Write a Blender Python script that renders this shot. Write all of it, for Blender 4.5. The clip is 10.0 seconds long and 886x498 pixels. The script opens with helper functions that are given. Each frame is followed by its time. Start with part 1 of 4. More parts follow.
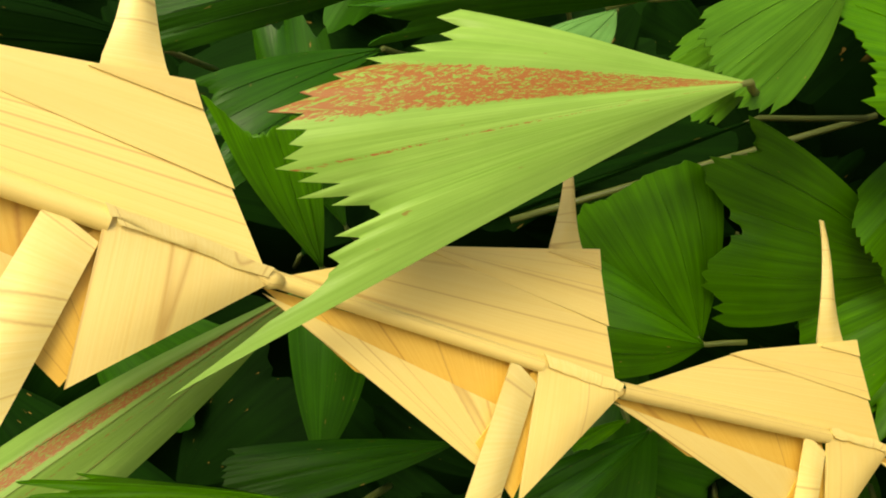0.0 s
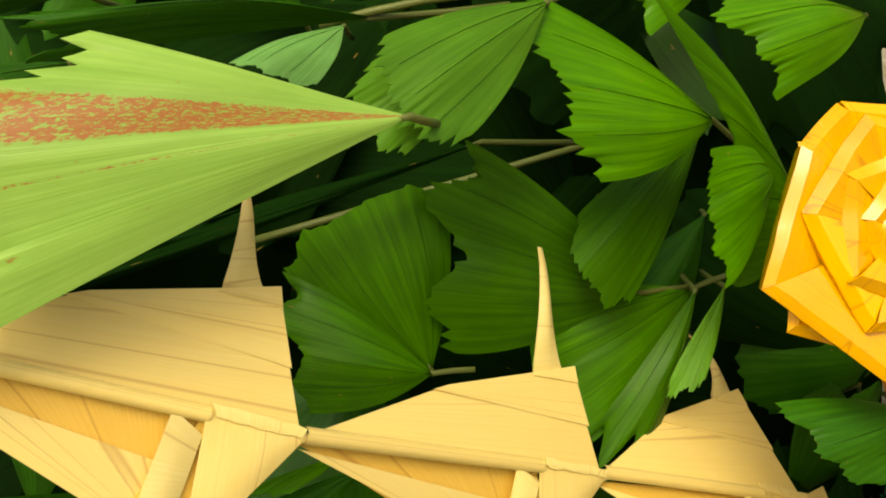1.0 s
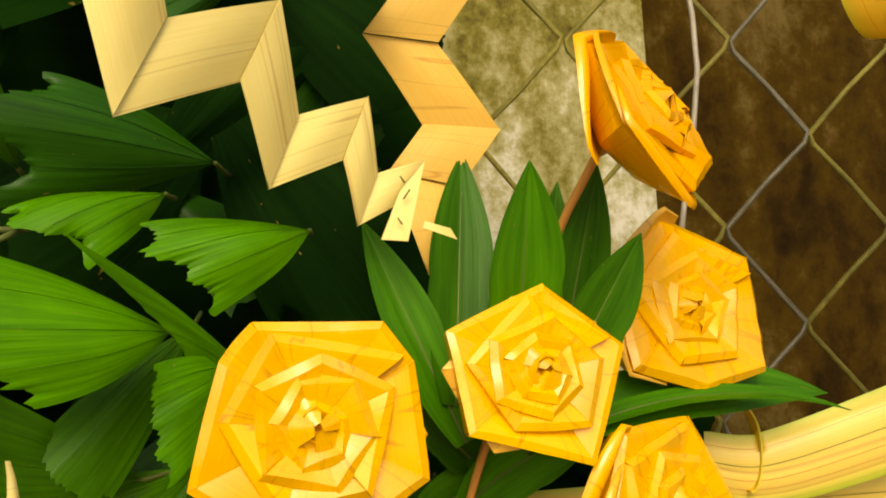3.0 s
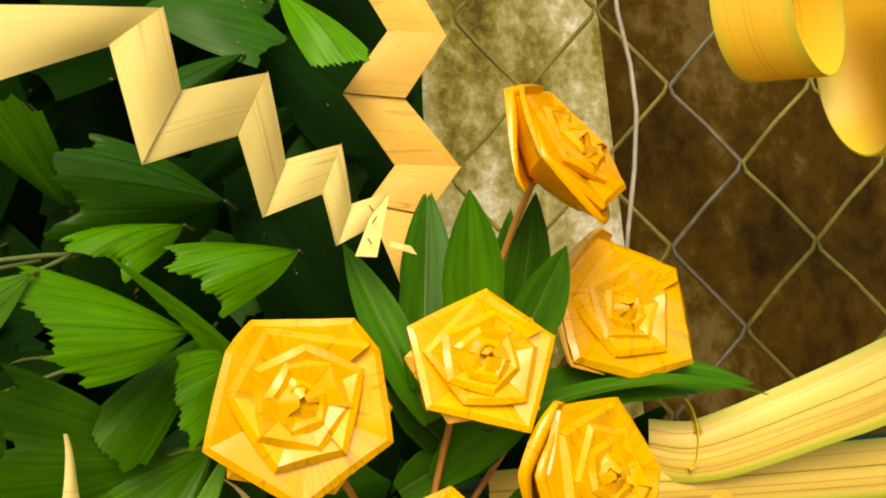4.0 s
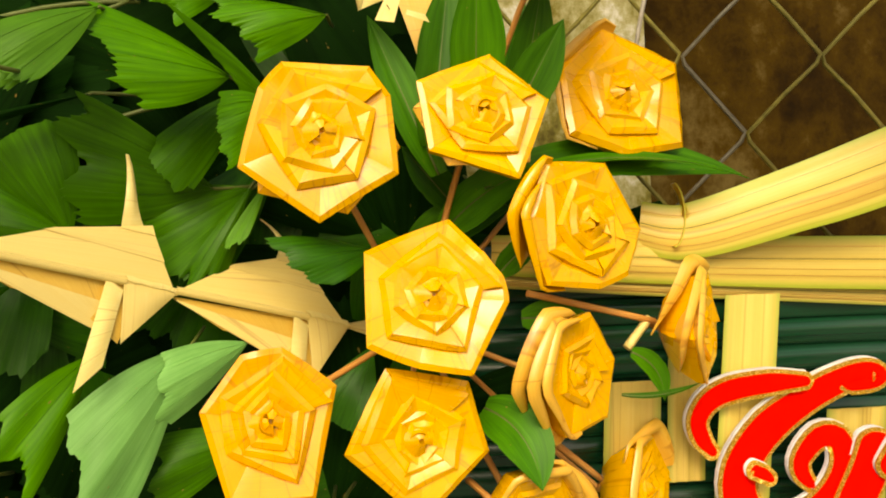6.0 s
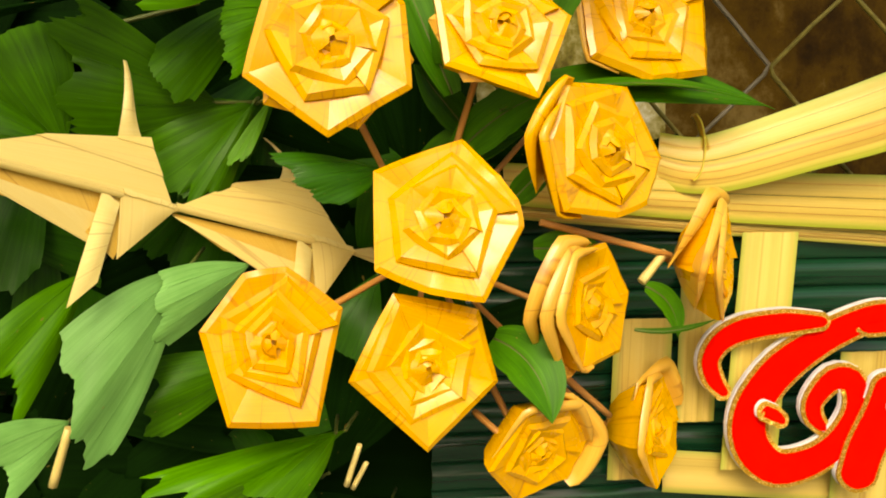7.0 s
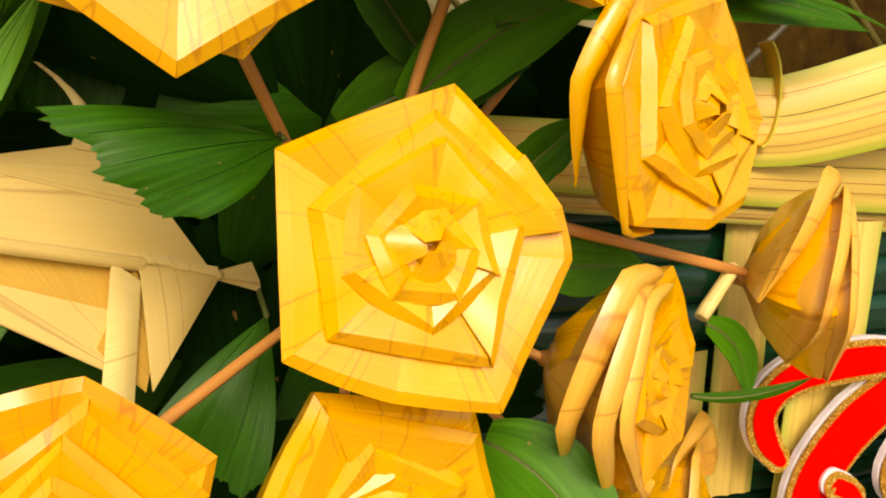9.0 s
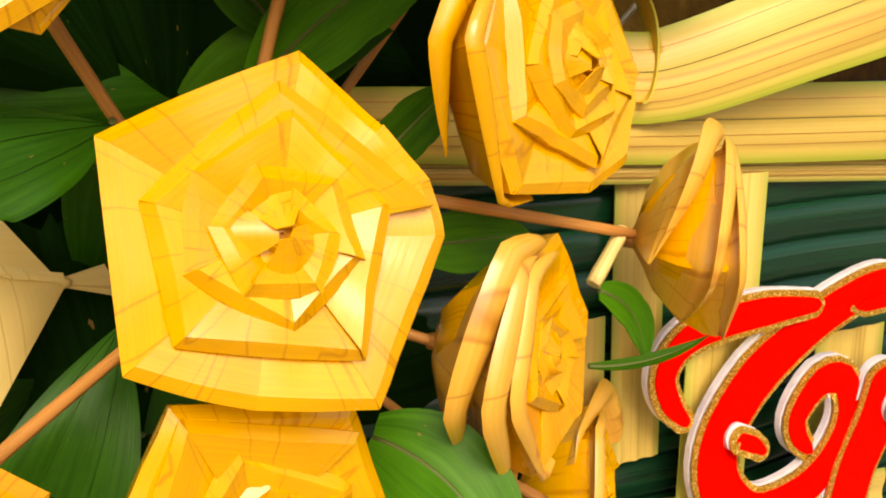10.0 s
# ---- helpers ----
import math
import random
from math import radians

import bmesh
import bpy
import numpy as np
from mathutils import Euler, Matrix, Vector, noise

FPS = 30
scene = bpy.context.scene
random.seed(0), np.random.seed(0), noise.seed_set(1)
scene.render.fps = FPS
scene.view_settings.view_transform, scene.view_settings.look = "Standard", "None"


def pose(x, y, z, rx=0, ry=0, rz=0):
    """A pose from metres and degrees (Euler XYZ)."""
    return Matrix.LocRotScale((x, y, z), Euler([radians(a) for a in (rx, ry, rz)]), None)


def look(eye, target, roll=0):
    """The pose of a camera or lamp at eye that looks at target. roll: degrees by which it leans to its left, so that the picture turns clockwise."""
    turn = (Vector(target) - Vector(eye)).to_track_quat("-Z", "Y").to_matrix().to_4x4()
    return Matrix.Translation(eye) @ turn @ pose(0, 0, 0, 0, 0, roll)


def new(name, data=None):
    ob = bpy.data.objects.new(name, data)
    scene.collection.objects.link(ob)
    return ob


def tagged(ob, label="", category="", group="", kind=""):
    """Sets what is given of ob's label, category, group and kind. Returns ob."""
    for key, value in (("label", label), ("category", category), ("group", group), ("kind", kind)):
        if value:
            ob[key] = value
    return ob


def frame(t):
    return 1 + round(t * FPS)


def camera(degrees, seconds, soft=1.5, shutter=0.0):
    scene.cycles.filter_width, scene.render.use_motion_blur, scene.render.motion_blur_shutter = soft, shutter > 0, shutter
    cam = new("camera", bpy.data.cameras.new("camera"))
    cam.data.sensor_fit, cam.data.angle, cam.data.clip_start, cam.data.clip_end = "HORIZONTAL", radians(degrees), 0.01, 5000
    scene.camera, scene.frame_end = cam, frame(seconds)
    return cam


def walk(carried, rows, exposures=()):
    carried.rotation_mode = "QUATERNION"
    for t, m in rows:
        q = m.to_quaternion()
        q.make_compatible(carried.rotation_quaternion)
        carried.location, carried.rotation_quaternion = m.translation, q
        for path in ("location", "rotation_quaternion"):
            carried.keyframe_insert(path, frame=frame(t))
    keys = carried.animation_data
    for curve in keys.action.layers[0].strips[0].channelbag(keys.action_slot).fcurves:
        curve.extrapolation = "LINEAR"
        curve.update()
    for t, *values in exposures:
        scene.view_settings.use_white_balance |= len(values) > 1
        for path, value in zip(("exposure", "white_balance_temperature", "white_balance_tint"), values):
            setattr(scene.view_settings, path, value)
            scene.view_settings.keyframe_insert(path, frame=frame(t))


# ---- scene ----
cam = camera(53.2, 10.0, 1.9)
PATH = [
    (0, (0.018, -0.023, 1.316), (-0.096, 1.974, 1.292), 0.8),
    (0.5, (0.039, -0.015, 1.317), (0.062, 1.985, 1.293), 0.7),
    (1, (0.07, -0.008, 1.328), (0.267, 1.982, 1.298), 0.5),
    (1.5, (0.109, -0.006, 1.339), (0.492, 1.957, 1.341), -0.8),
    (2, (0.147, -0.014, 1.345), (0.689, 1.911, 1.362), -1.5),
    (2.5, (0.177, -0.036, 1.351), (0.816, 1.858, 1.391), -2.4),
    (3, (0.184, -0.078, 1.374), (0.839, 1.808, 1.504), -3.1),
    (3.2, (0.185, -0.099, 1.375), (0.84, 1.78, 1.569), -3.5),
    (4.3, (0.195, -0.203, 1.337), (0.736, 1.707, 1.578), -4.8),
    (4.5, (0.201, -0.217, 1.333), (0.71, 1.705, 1.545), -4.6),
    (5, (0.206, -0.235, 1.305), (0.67, 1.703, 1.475), -4.3),
    (5.5, (0.202, -0.242, 1.277), (0.641, 1.707, 1.366), -3.1),
    (6, (0.203, -0.249, 1.258), (0.634, 1.704, 1.275), -1.8),
    (6.2, (0.202, -0.252, 1.251), (0.631, 1.701, 1.249), -0.8),
    (7.3, (0.193, -0.193, 1.24), (0.645, 1.752, 1.121), -0.3),
    (7.5, (0.19, -0.165, 1.244), (0.655, 1.775, 1.108), -0.3),
    (8, (0.196, -0.085, 1.262), (0.697, 1.843, 1.087), -0.2),
    (8.5, (0.204, -0.015, 1.269), (0.82, 1.873, 1.034), 0.2),
    (9, (0.216, 0.038, 1.271), (1.013, 1.849, 0.976), 0.8),
    (9.5, (0.228, 0.059, 1.27), (1.151, 1.802, 0.938), -0.4),
    (10, (0.237, 0.052, 1.268), (1.208, 1.766, 0.922), -2.7),
]
walk(cam, [(t, look(eye, target, roll)) for t, eye, target, roll in PATH], [(0.0, 0.42, 7900, 10), (1.5, 0.38, 8200, 9), (3.0, 0.32, 8500, 8), (5.5, 0.40, 8500, 9), (7.5, 0.38, 8300, 13), (8.5, 0.36, 8100, 20), (10.0, 0.38, 7700, 23)])

# ---- light ----
world = bpy.data.worlds.new("sky")
world.use_nodes = True
scene.world = world
sky = world.node_tree.nodes.new("ShaderNodeTexSky")
sky.sky_type, sky.sun_disc = "NISHITA", False
sky.sun_elevation, sky.sun_rotation = radians(36), radians(197)
sky.air_density, sky.dust_density = 1.0, 4.0
world.node_tree.links.new(sky.outputs[0], world.node_tree.nodes["Background"].inputs[0])
world.node_tree.nodes["Background"].inputs[1].default_value = 0.135
sun = new("sun", bpy.data.lights.new("sun", "SUN"))
sun.data.energy, sun.data.angle, sun.data.color = 1.25, radians(26), (1.0, 0.95, 0.86)
sun.matrix_world = look((-0.45, -1.45, 2.52), (0.1, 0.3, 1.2))


# ---- materials ----
def material(name, rough=0.5, spec=0.5):
    m = bpy.data.materials.new(name)
    m.use_nodes = True
    n = m.node_tree.nodes
    n["Principled BSDF"].inputs["Roughness"].default_value = rough
    n["Principled BSDF"].inputs["Specular IOR Level"].default_value = spec
    return m, n, m.node_tree.links, n["Principled BSDF"]


def coords(n, l, scale, uv=True):
    """UV (or object) coordinates, scaled, shifted by the object's own random number."""
    tc, mp, oi = n.new("ShaderNodeTexCoord"), n.new("ShaderNodeMapping"), n.new("ShaderNodeObjectInfo")
    l.new(tc.outputs["UV" if uv else "Object"], mp.inputs["Vector"])
    mp.inputs["Scale"].default_value = scale
    if uv:
        mul = n.new("ShaderNodeMath")
        mul.operation = "MULTIPLY"
        mul.inputs[1].default_value = 37.0
        l.new(oi.outputs["Random"], mul.inputs[0])
        l.new(mul.outputs[0], mp.inputs["Location"])
    return mp.outputs[0], oi.outputs["Random"], tc.outputs["UV"]


def noise_tex(n, l, vec, scale=1.0, detail=3.0, rough=0.55):
    t = n.new("ShaderNodeTexNoise")
    t.inputs["Scale"].default_value, t.inputs["Detail"].default_value, t.inputs["Roughness"].default_value = scale, detail, rough
    l.new(vec, t.inputs["Vector"])
    return t.outputs["Fac"]


def ramp(n, l, fac, *stops):
    r = n.new("ShaderNodeValToRGB")
    e = r.color_ramp.elements
    while len(e) < len(stops):
        e.new(0.5)
    for k, (p, c) in enumerate(stops):
        e[k].position, e[k].color = p, (*c, 1) if len(c) == 3 else c
    l.new(fac, r.inputs[0])
    return r.outputs[0]


def grey(a):
    return (a, a, a)


def mix(n, l, fac, a, b, mode="MIX"):
    x = n.new("ShaderNodeMix")
    x.data_type, x.blend_type = "RGBA", mode
    for sock, v in ((x.inputs[0], fac), (x.inputs[6], a), (x.inputs[7], b)):
        if isinstance(v, (int, float)):
            sock.default_value = v
        elif isinstance(v, tuple):
            sock.default_value = (*v, 1)
        else:
            l.new(v, sock)
    return x.outputs[2]


def bump(n, l, p, fac, strength=0.3, dist=0.001):
    b = n.new("ShaderNodeBump")
    b.inputs["Strength"].default_value, b.inputs["Distance"].default_value = strength, dist
    l.new(fac, b.inputs["Height"])
    l.new(b.outputs[0], p.inputs["Normal"])


def split_uv(n, l, uv):
    s = n.new("ShaderNodeSeparateXYZ")
    l.new(uv, s.inputs[0])
    return s.outputs[0], s.outputs[1]


def leaf_material(name, dark, light, rough=0.45, rust=False, veins=26.0, spec=0.14):
    """A palm leaf: long veins that run from its base (u) and are spread over its width (v)."""
    m, n, l, p = material(name, rough, spec)
    vec, rnd, uv = coords(n, l, (1.2, veins, 1.0))
    fine, _, _ = coords(n, l, (2.0, veins * 4.5, 1.0))
    big, _, _ = coords(n, l, (3.0, 3.5, 1.0))
    f1, f2, f3 = noise_tex(n, l, vec, 1.0, 4), noise_tex(n, l, fine, 1.0, 2), noise_tex(n, l, big, 1.0, 4)
    col = ramp(n, l, f1, (0.22, dark), (0.78, light))
    col = mix(n, l, ramp(n, l, f2, (0.4, grey(0.0)), (0.8, grey(0.3))), col, tuple(min(1, c * 1.4) for c in light))
    col = mix(n, l, ramp(n, l, f3, (0.35, grey(0.0)), (0.7, grey(0.35))), col, tuple(c * 0.55 for c in dark))
    hue = n.new("ShaderNodeHueSaturation")
    val = n.new("ShaderNodeMapRange")
    val.inputs["To Min"].default_value, val.inputs["To Max"].default_value = 0.75, 1.3
    l.new(rnd, val.inputs["Value"])
    l.new(val.outputs[0], hue.inputs["Value"])
    l.new(col, hue.inputs["Color"])
    col = hue.outputs[0]
    spots, _, _ = coords(n, l, (14.0, 20.0, 1.0))
    sp = noise_tex(n, l, spots, 1.0, 2)
    col = mix(n, l, ramp(n, l, sp, (0.73, grey(0.0)), (0.76, grey(0.8))), col, (0.25, 0.17, 0.04))
    if rust:
        rv, _, _ = coords(n, l, (75.0, 95.0, 1.0))
        speck = noise_tex(n, l, rv, 1.0, 4, 0.7)
        u, v = split_uv(n, l, uv)
        band = ramp(n, l, v, (0.17, grey(0.0)), (0.22, grey(0.50)), (0.38, grey(0.53)), (0.44, grey(0.0)))
        thin = ramp(n, l, v, (0.53, grey(0.0)), (0.542, grey(0.45)), (0.548, grey(0.45)), (0.56, grey(0.0)))
        both = mix(n, l, 1.0, band, thin, "ADD")
        add = mix(n, l, 1.0, both, speck, "ADD")
        col = mix(n, l, ramp(n, l, add, (0.93, grey(0.0)), (1.03, grey(0.95))), col, (0.30, 0.105, 0.03))
    l.new(col, p.inputs["Base Color"])
    p.inputs["Subsurface Weight"].default_value = 0.0
    bump(n, l, p, f2, 0.25, 0.0006)
    return m


def straw_material(name, pale, deep, rough=0.45, grain=40.0, edge=None, veins=True, spec=0.5, across=False):
    """Bleached or dyed palm leaf: fine grain along u, a few brown veins, browner folds."""
    m, n, l, p = material(name, rough, spec)
    vec, rnd, uv = coords(n, l, (0.5, grain, 1.0))
    big, _, _ = coords(n, l, (2.2, 3.0, 1.0))
    f1, f3 = noise_tex(n, l, vec, 1.0, 4, 0.65), noise_tex(n, l, big, 1.0, 4)
    col = ramp(n, l, f1, (0.3, deep), (0.65, pale))
    col = mix(n, l, ramp(n, l, f3, (0.4, grey(0.0)), (0.75, grey(0.6))), col, deep)
    if veins:
        lines, _, _ = coords(n, l, (3.2, 0.3, 1.0) if across else (0.05, 2.6, 1.0))
        w = noise_tex(n, l, lines, 1.0, 1)
        line = ramp(n, l, w, (0.49, grey(0.0)), (0.5, grey(0.8 if across and spec > 0.55 else 0.62)), (0.51, grey(0.0)))
        col = mix(n, l, line, col, (deep[0] * 0.62, deep[1] * 0.45, deep[2] * 0.35))
    if edge:
        u, v = split_uv(n, l, uv)
        e = ramp(n, l, v, (0.0, grey(0.95)), (0.06, grey(0.7)), (0.17, grey(0.0)), (0.82, grey(0.0)), (0.93, grey(0.5)), (1.0, grey(0.95)))
        col = mix(n, l, e, col, edge)
    hue = n.new("ShaderNodeHueSaturation")
    val = n.new("ShaderNodeMapRange")
    val.inputs["To Min"].default_value, val.inputs["To Max"].default_value = 0.86, 1.1
    l.new(rnd, val.inputs["Value"])
    l.new(val.outputs[0], hue.inputs["Value"])
    l.new(col, hue.inputs["Color"])
    l.new(hue.outputs[0], p.inputs["Base Color"])
    rr = ramp(n, l, f3, (0.3, grey(rough * 0.8)), (0.7, grey(min(1, rough * 1.35))))
    l.new(rr, p.inputs["Roughness"])
    bump(n, l, p, f1, 0.16, 0.0005)
    return m


def plain_material(name, a, b, rough=0.8, scale=30.0, metal=0.0, bumpy=0.4, dist=0.002):
    m, n, l, p = material(name, rough)
    vec, _, _ = coords(n, l, (1, 1, 1), False)
    f1, f2 = noise_tex(n, l, vec, scale, 6, 0.65), noise_tex(n, l, vec, scale * 0.2, 4)
    col = ramp(n, l, f1, (0.3, a), (0.7, b))
    col = mix(n, l, ramp(n, l, f2, (0.4, grey(0.0)), (0.65, grey(0.7))), col, tuple(c * 0.72 for c in a))
    l.new(col, p.inputs["Base Color"])
    p.inputs["Metallic"].default_value = metal
    bump(n, l, p, f1, bumpy, dist)
    return m


LEAF = leaf_material("leaf_green", (0.007, 0.050, 0.001), (0.024, 0.120, 0.003), 0.36, spec=0.16)
LEAF_FRESH = leaf_material("leaf_fresh", (0.015, 0.080, 0.001), (0.056, 0.205, 0.002), 0.36, spec=0.16)
# near-black copy of the leaf green: the shade deep in the display, painted in
LEAF_SHADED = leaf_material("leaf_shaded", (0.0014, 0.011, 0.001), (0.005, 0.030, 0.002), 0.7, False, 26.0, 0.03)
LEAF_BRIGHT = leaf_material("leaf_bright", (0.025, 0.130, 0.001), (0.085, 0.290, 0.003), 0.36, spec=0.16)
LEAF_MID = leaf_material("leaf_mid", (0.045, 0.170, 0.006), (0.100, 0.290, 0.018), 0.4)
LEAF_PALE = leaf_material("leaf_pale", (0.120, 0.350, 0.070), (0.200, 0.480, 0.130), 0.42)
LEAF_RUST = leaf_material("leaf_rusty", (0.15, 0.31, 0.045), (0.22, 0.39, 0.08), 0.36, True, 14.0)
SPEAR = leaf_material("leaf_spear", (0.0158, 0.095, 0.0015), (0.0562, 0.210, 0.0060), 0.42, False, 7.0)
PETIOLE = straw_material("leaf_stalk", (0.13, 0.17, 0.03), (0.07, 0.10, 0.02), 0.5, 12.0, None, False)
STRAW = straw_material("bleached_leaf", (0.83, 0.695, 0.25), (0.79, 0.62, 0.185), 0.38, 90.0)
# darker copy of the bleached leaf: recess shade put into the fish panels' colour
STRAW_RECESS = straw_material("bleached_leaf_recess", (0.76, 0.52, 0.10), (0.68, 0.42, 0.06), 0.45, 90.0)
STRAW_PALE = straw_material("bleached_leaf_pale", (0.81, 0.71, 0.28), (0.77, 0.63, 0.20), 0.45, 80.0)
STRAW_ORANGE = straw_material("bleached_leaf_orange", (0.83, 0.56, 0.13), (0.78, 0.45, 0.07), 0.45, 70.0, None, True, 0.5, True)
ROSE = straw_material("yellow_leaf", (0.86, 0.475, 0.001), (0.81, 0.395, 0.001), 0.22, 60.0, None, True, 0.5, True)
ROSE_ORANGE = straw_material("orange_leaf", (0.85, 0.43, 0.001), (0.79, 0.345, 0.001), 0.2, 60.0, None, True, 0.42, True)
ROSE_PALE = straw_material("tan_leaf", (0.86, 0.53, 0.075), (0.80, 0.42, 0.035), 0.34, 60.0, None, True, 0.6, True)
for m in (ROSE, ROSE_ORANGE, ROSE_PALE):
    m.node_tree.nodes["Principled BSDF"].inputs["Coat Weight"].default_value = 0.35
    m.node_tree.nodes["Principled BSDF"].inputs["Coat Roughness"].default_value = 0.14
BAND = straw_material("striped_leaf_band", (0.75, 0.59, 0.14), (0.68, 0.49, 0.08), 0.4, 130.0, (0.34, 0.44, 0.03))
LOOP = straw_material("yellow_band", (0.84, 0.55, 0.05), (0.80, 0.47, 0.03), 0.35, 90.0, (0.55, 0.50, 0.04))
MATSTRIP = straw_material("mat_strip", (0.73, 0.58, 0.15), (0.65, 0.47, 0.09), 0.45, 110.0, (0.36, 0.42, 0.06))
TWIG = straw_material("rib_stick", (0.68, 0.34, 0.08), (0.50, 0.21, 0.04), 0.55, 14.0, None, False)
GREENMAT = straw_material("green_strip", (0.004, 0.06, 0.022), (0.002, 0.022, 0.010), 0.2, 8.0, None, False)
def stained_material(name, cols, scale, rough, streak=1.0, spec=0.2, dist=0.003):
    """Weathered masonry: blotches, streaks and grit."""
    m, n, l, p = material(name, rough, spec)
    a, _, _ = coords(n, l, (scale, scale, scale * streak), False)
    b, _, _ = coords(n, l, (scale * 7, scale * 7, scale * 7), False)
    f1, f2 = noise_tex(n, l, a, 1.0, 6, 0.62), noise_tex(n, l, b, 1.0, 5, 0.7)
    add = n.new("ShaderNodeMath")
    add.operation = "MULTIPLY_ADD"
    l.new(f2, add.inputs[0])
    add.inputs[1].default_value = 0.45
    l.new(f1, add.inputs[2])
    col = ramp(n, l, add.outputs[0], *[(0.52 + 0.40 * k / (len(cols) - 1), c) for k, c in enumerate(cols)])
    l.new(col, p.inputs["Base Color"])
    bump(n, l, p, f2, 0.5, dist)
    return m


CONCRETE = stained_material("lichen_concrete", ((0.07, 0.058, 0.012), (0.19, 0.17, 0.035), (0.37, 0.35, 0.17), (0.64, 0.64, 0.55)), 16.0, 0.95, 0.6)
BROWN = stained_material("stained_wall", ((0.008, 0.004, 0.0004), (0.026, 0.013, 0.0008), (0.054, 0.030, 0.002), (0.12, 0.085, 0.024)), 6.0, 0.9, 0.5, 0.1)
WIRE = plain_material("mossy_wire", (0.11, 0.10, 0.008), (0.26, 0.23, 0.035), 0.7, 120.0)
CORD = plain_material("grey_cord", (0.30, 0.28, 0.22), (0.46, 0.43, 0.36), 0.5, 90.0)
GALV = plain_material("grey_wire", (0.09, 0.08, 0.045), (0.17, 0.16, 0.11), 0.5, 90.0, 0.0)
BOUNCE_GROUND = plain_material("earth", (0.24, 0.22, 0.18), (0.34, 0.31, 0.25), 0.95, 12.0)
RED = plain_material("red_felt", (0.88, 0.003, 0.0), (0.92, 0.005, 0.0), 0.9, 300.0, 0.0, 0.15, 0.0004)
RED.node_tree.nodes["Principled BSDF"].inputs["Specular IOR Level"].default_value = 0.08
FOAM = plain_material("white_foam", (0.74, 0.75, 0.80), (0.84, 0.85, 0.88), 0.85, 250.0, 0.0, 0.6, 0.0008)


def glitter_material():
    m, n, l, p = material("gold_glitter", 0.35)
    vec, _, _ = coords(n, l, (1, 1, 1), False)
    v = n.new("ShaderNodeTexVoronoi")
    v.inputs["Scale"].default_value = 1500
    l.new(vec, v.inputs["Vector"])
    sep = n.new("ShaderNodeSeparateColor")
    l.new(v.outputs["Color"], sep.inputs[0])
    l.new(ramp(n, l, sep.outputs[0], (0.0, (0.40, 0.20, 0.01)), (0.7, (0.72, 0.42, 0.03)), (0.93, (0.95, 0.75, 0.25))), p.inputs["Base Color"])
    p.inputs["Metallic"].default_value = 0.55
    bump(n, l, p, sep.outputs[1], 1.0, 0.0006)
    return m


GOLD = glitter_material()


# ---- shaping ----
def grid(bm, nu, nv, f, creases=()):
    """A sheet of nu x nv cells; f(u, v) gives each place. u, v become its UV. Sharp folds run along the rows in creases."""
    uv = bm.loops.layers.uv.verify()
    vs = [[bm.verts.new(f(i / nu, j / nv)) for j in range(nv + 1)] for i in range(nu + 1)]
    for i in range(nu):
        for j in range(nv):
            fc = bm.faces.new((vs[i][j], vs[i + 1][j], vs[i + 1][j + 1], vs[i][j + 1]))
            fc.smooth = True
            for lp, (a, b) in zip(fc.loops, ((i, j), (i + 1, j), (i + 1, j + 1), (i, j + 1))):
                lp[uv].uv = (a / nu, b / nv)
            if j in creases:
                bm.edges.get((vs[i][j], vs[i + 1][j])).smooth = False
    for e in bm.edges:
        if e.is_boundary:
            e.smooth = False
    return bm


def tube(bm, pts, radii, sides=7):
    """A round rod along pts."""
    pts = [Vector(q) for q in pts]
    uv = bm.loops.layers.uv.verify()
    rings = []
    for k, q in enumerate(pts):
        d = (pts[min(k + 1, len(pts) - 1)] - pts[max(k - 1, 0)]).normalized()
        a = d.orthogonal().normalized() if k == 0 else (a - d * a.dot(d)).normalized()
        b = d.cross(a)
        r = radii[k] if isinstance(radii, (list, tuple)) else radii
        rings.append([bm.verts.new(q + r * (a * math.cos(s * math.tau / sides) + b * math.sin(s * math.tau / sides))) for s in range(sides)])
    for k in range(len(rings) - 1):
        for s in range(sides):
            fc = bm.faces.new((rings[k][s], rings[k][(s + 1) % sides], rings[k + 1][(s + 1) % sides], rings[k + 1][s]))
            fc.smooth = True
            for lp, (a1, b1) in zip(fc.loops, ((k, s), (k, s + 1), (k + 1, s + 1), (k + 1, s))):
                lp[uv].uv = (a1 / len(pts), b1 / sides)
    bm.faces.new(rings[0][::-1])
    bm.faces.new(rings[-1])
    return bm


def part(name, bm, mat, parent=None, label="", thick=0.0):
    me = bpy.data.meshes.new(name)
    bm.to_mesh(me)
    bm.free()
    me.materials.append(mat)
    ob = new(name, me)
    if thick:
        md = ob.modifiers.new("thickness", "SOLIDIFY")
        md.thickness, md.offset = thick, 0.0
    ob.parent = parent
    return tagged(ob, label)


def thing(name, place, label, category, group=""):
    ob = new(name)
    ob.location = place
    ob.empty_display_size = 0.01
    return tagged(ob, label, category, group)


def bez(a, b, c, t):
    return a * (1 - t) ** 2 + b * (2 * t * (1 - t)) + c * t * t


# ---- setting ----
def box(name, lo, hi, mat, label="", bev=0.0):
    bm = bmesh.new()
    bmesh.ops.create_cube(bm, size=1.0)
    for v in bm.verts:
        v.co = Vector([lo[k] + (v.co[k] + 0.5) * (hi[k] - lo[k]) for k in range(3)])
    if bev:
        bmesh.ops.bevel(bm, geom=bm.edges, offset=bev, segments=2, affect="EDGES")
    return part(name, bm, mat, None, label)


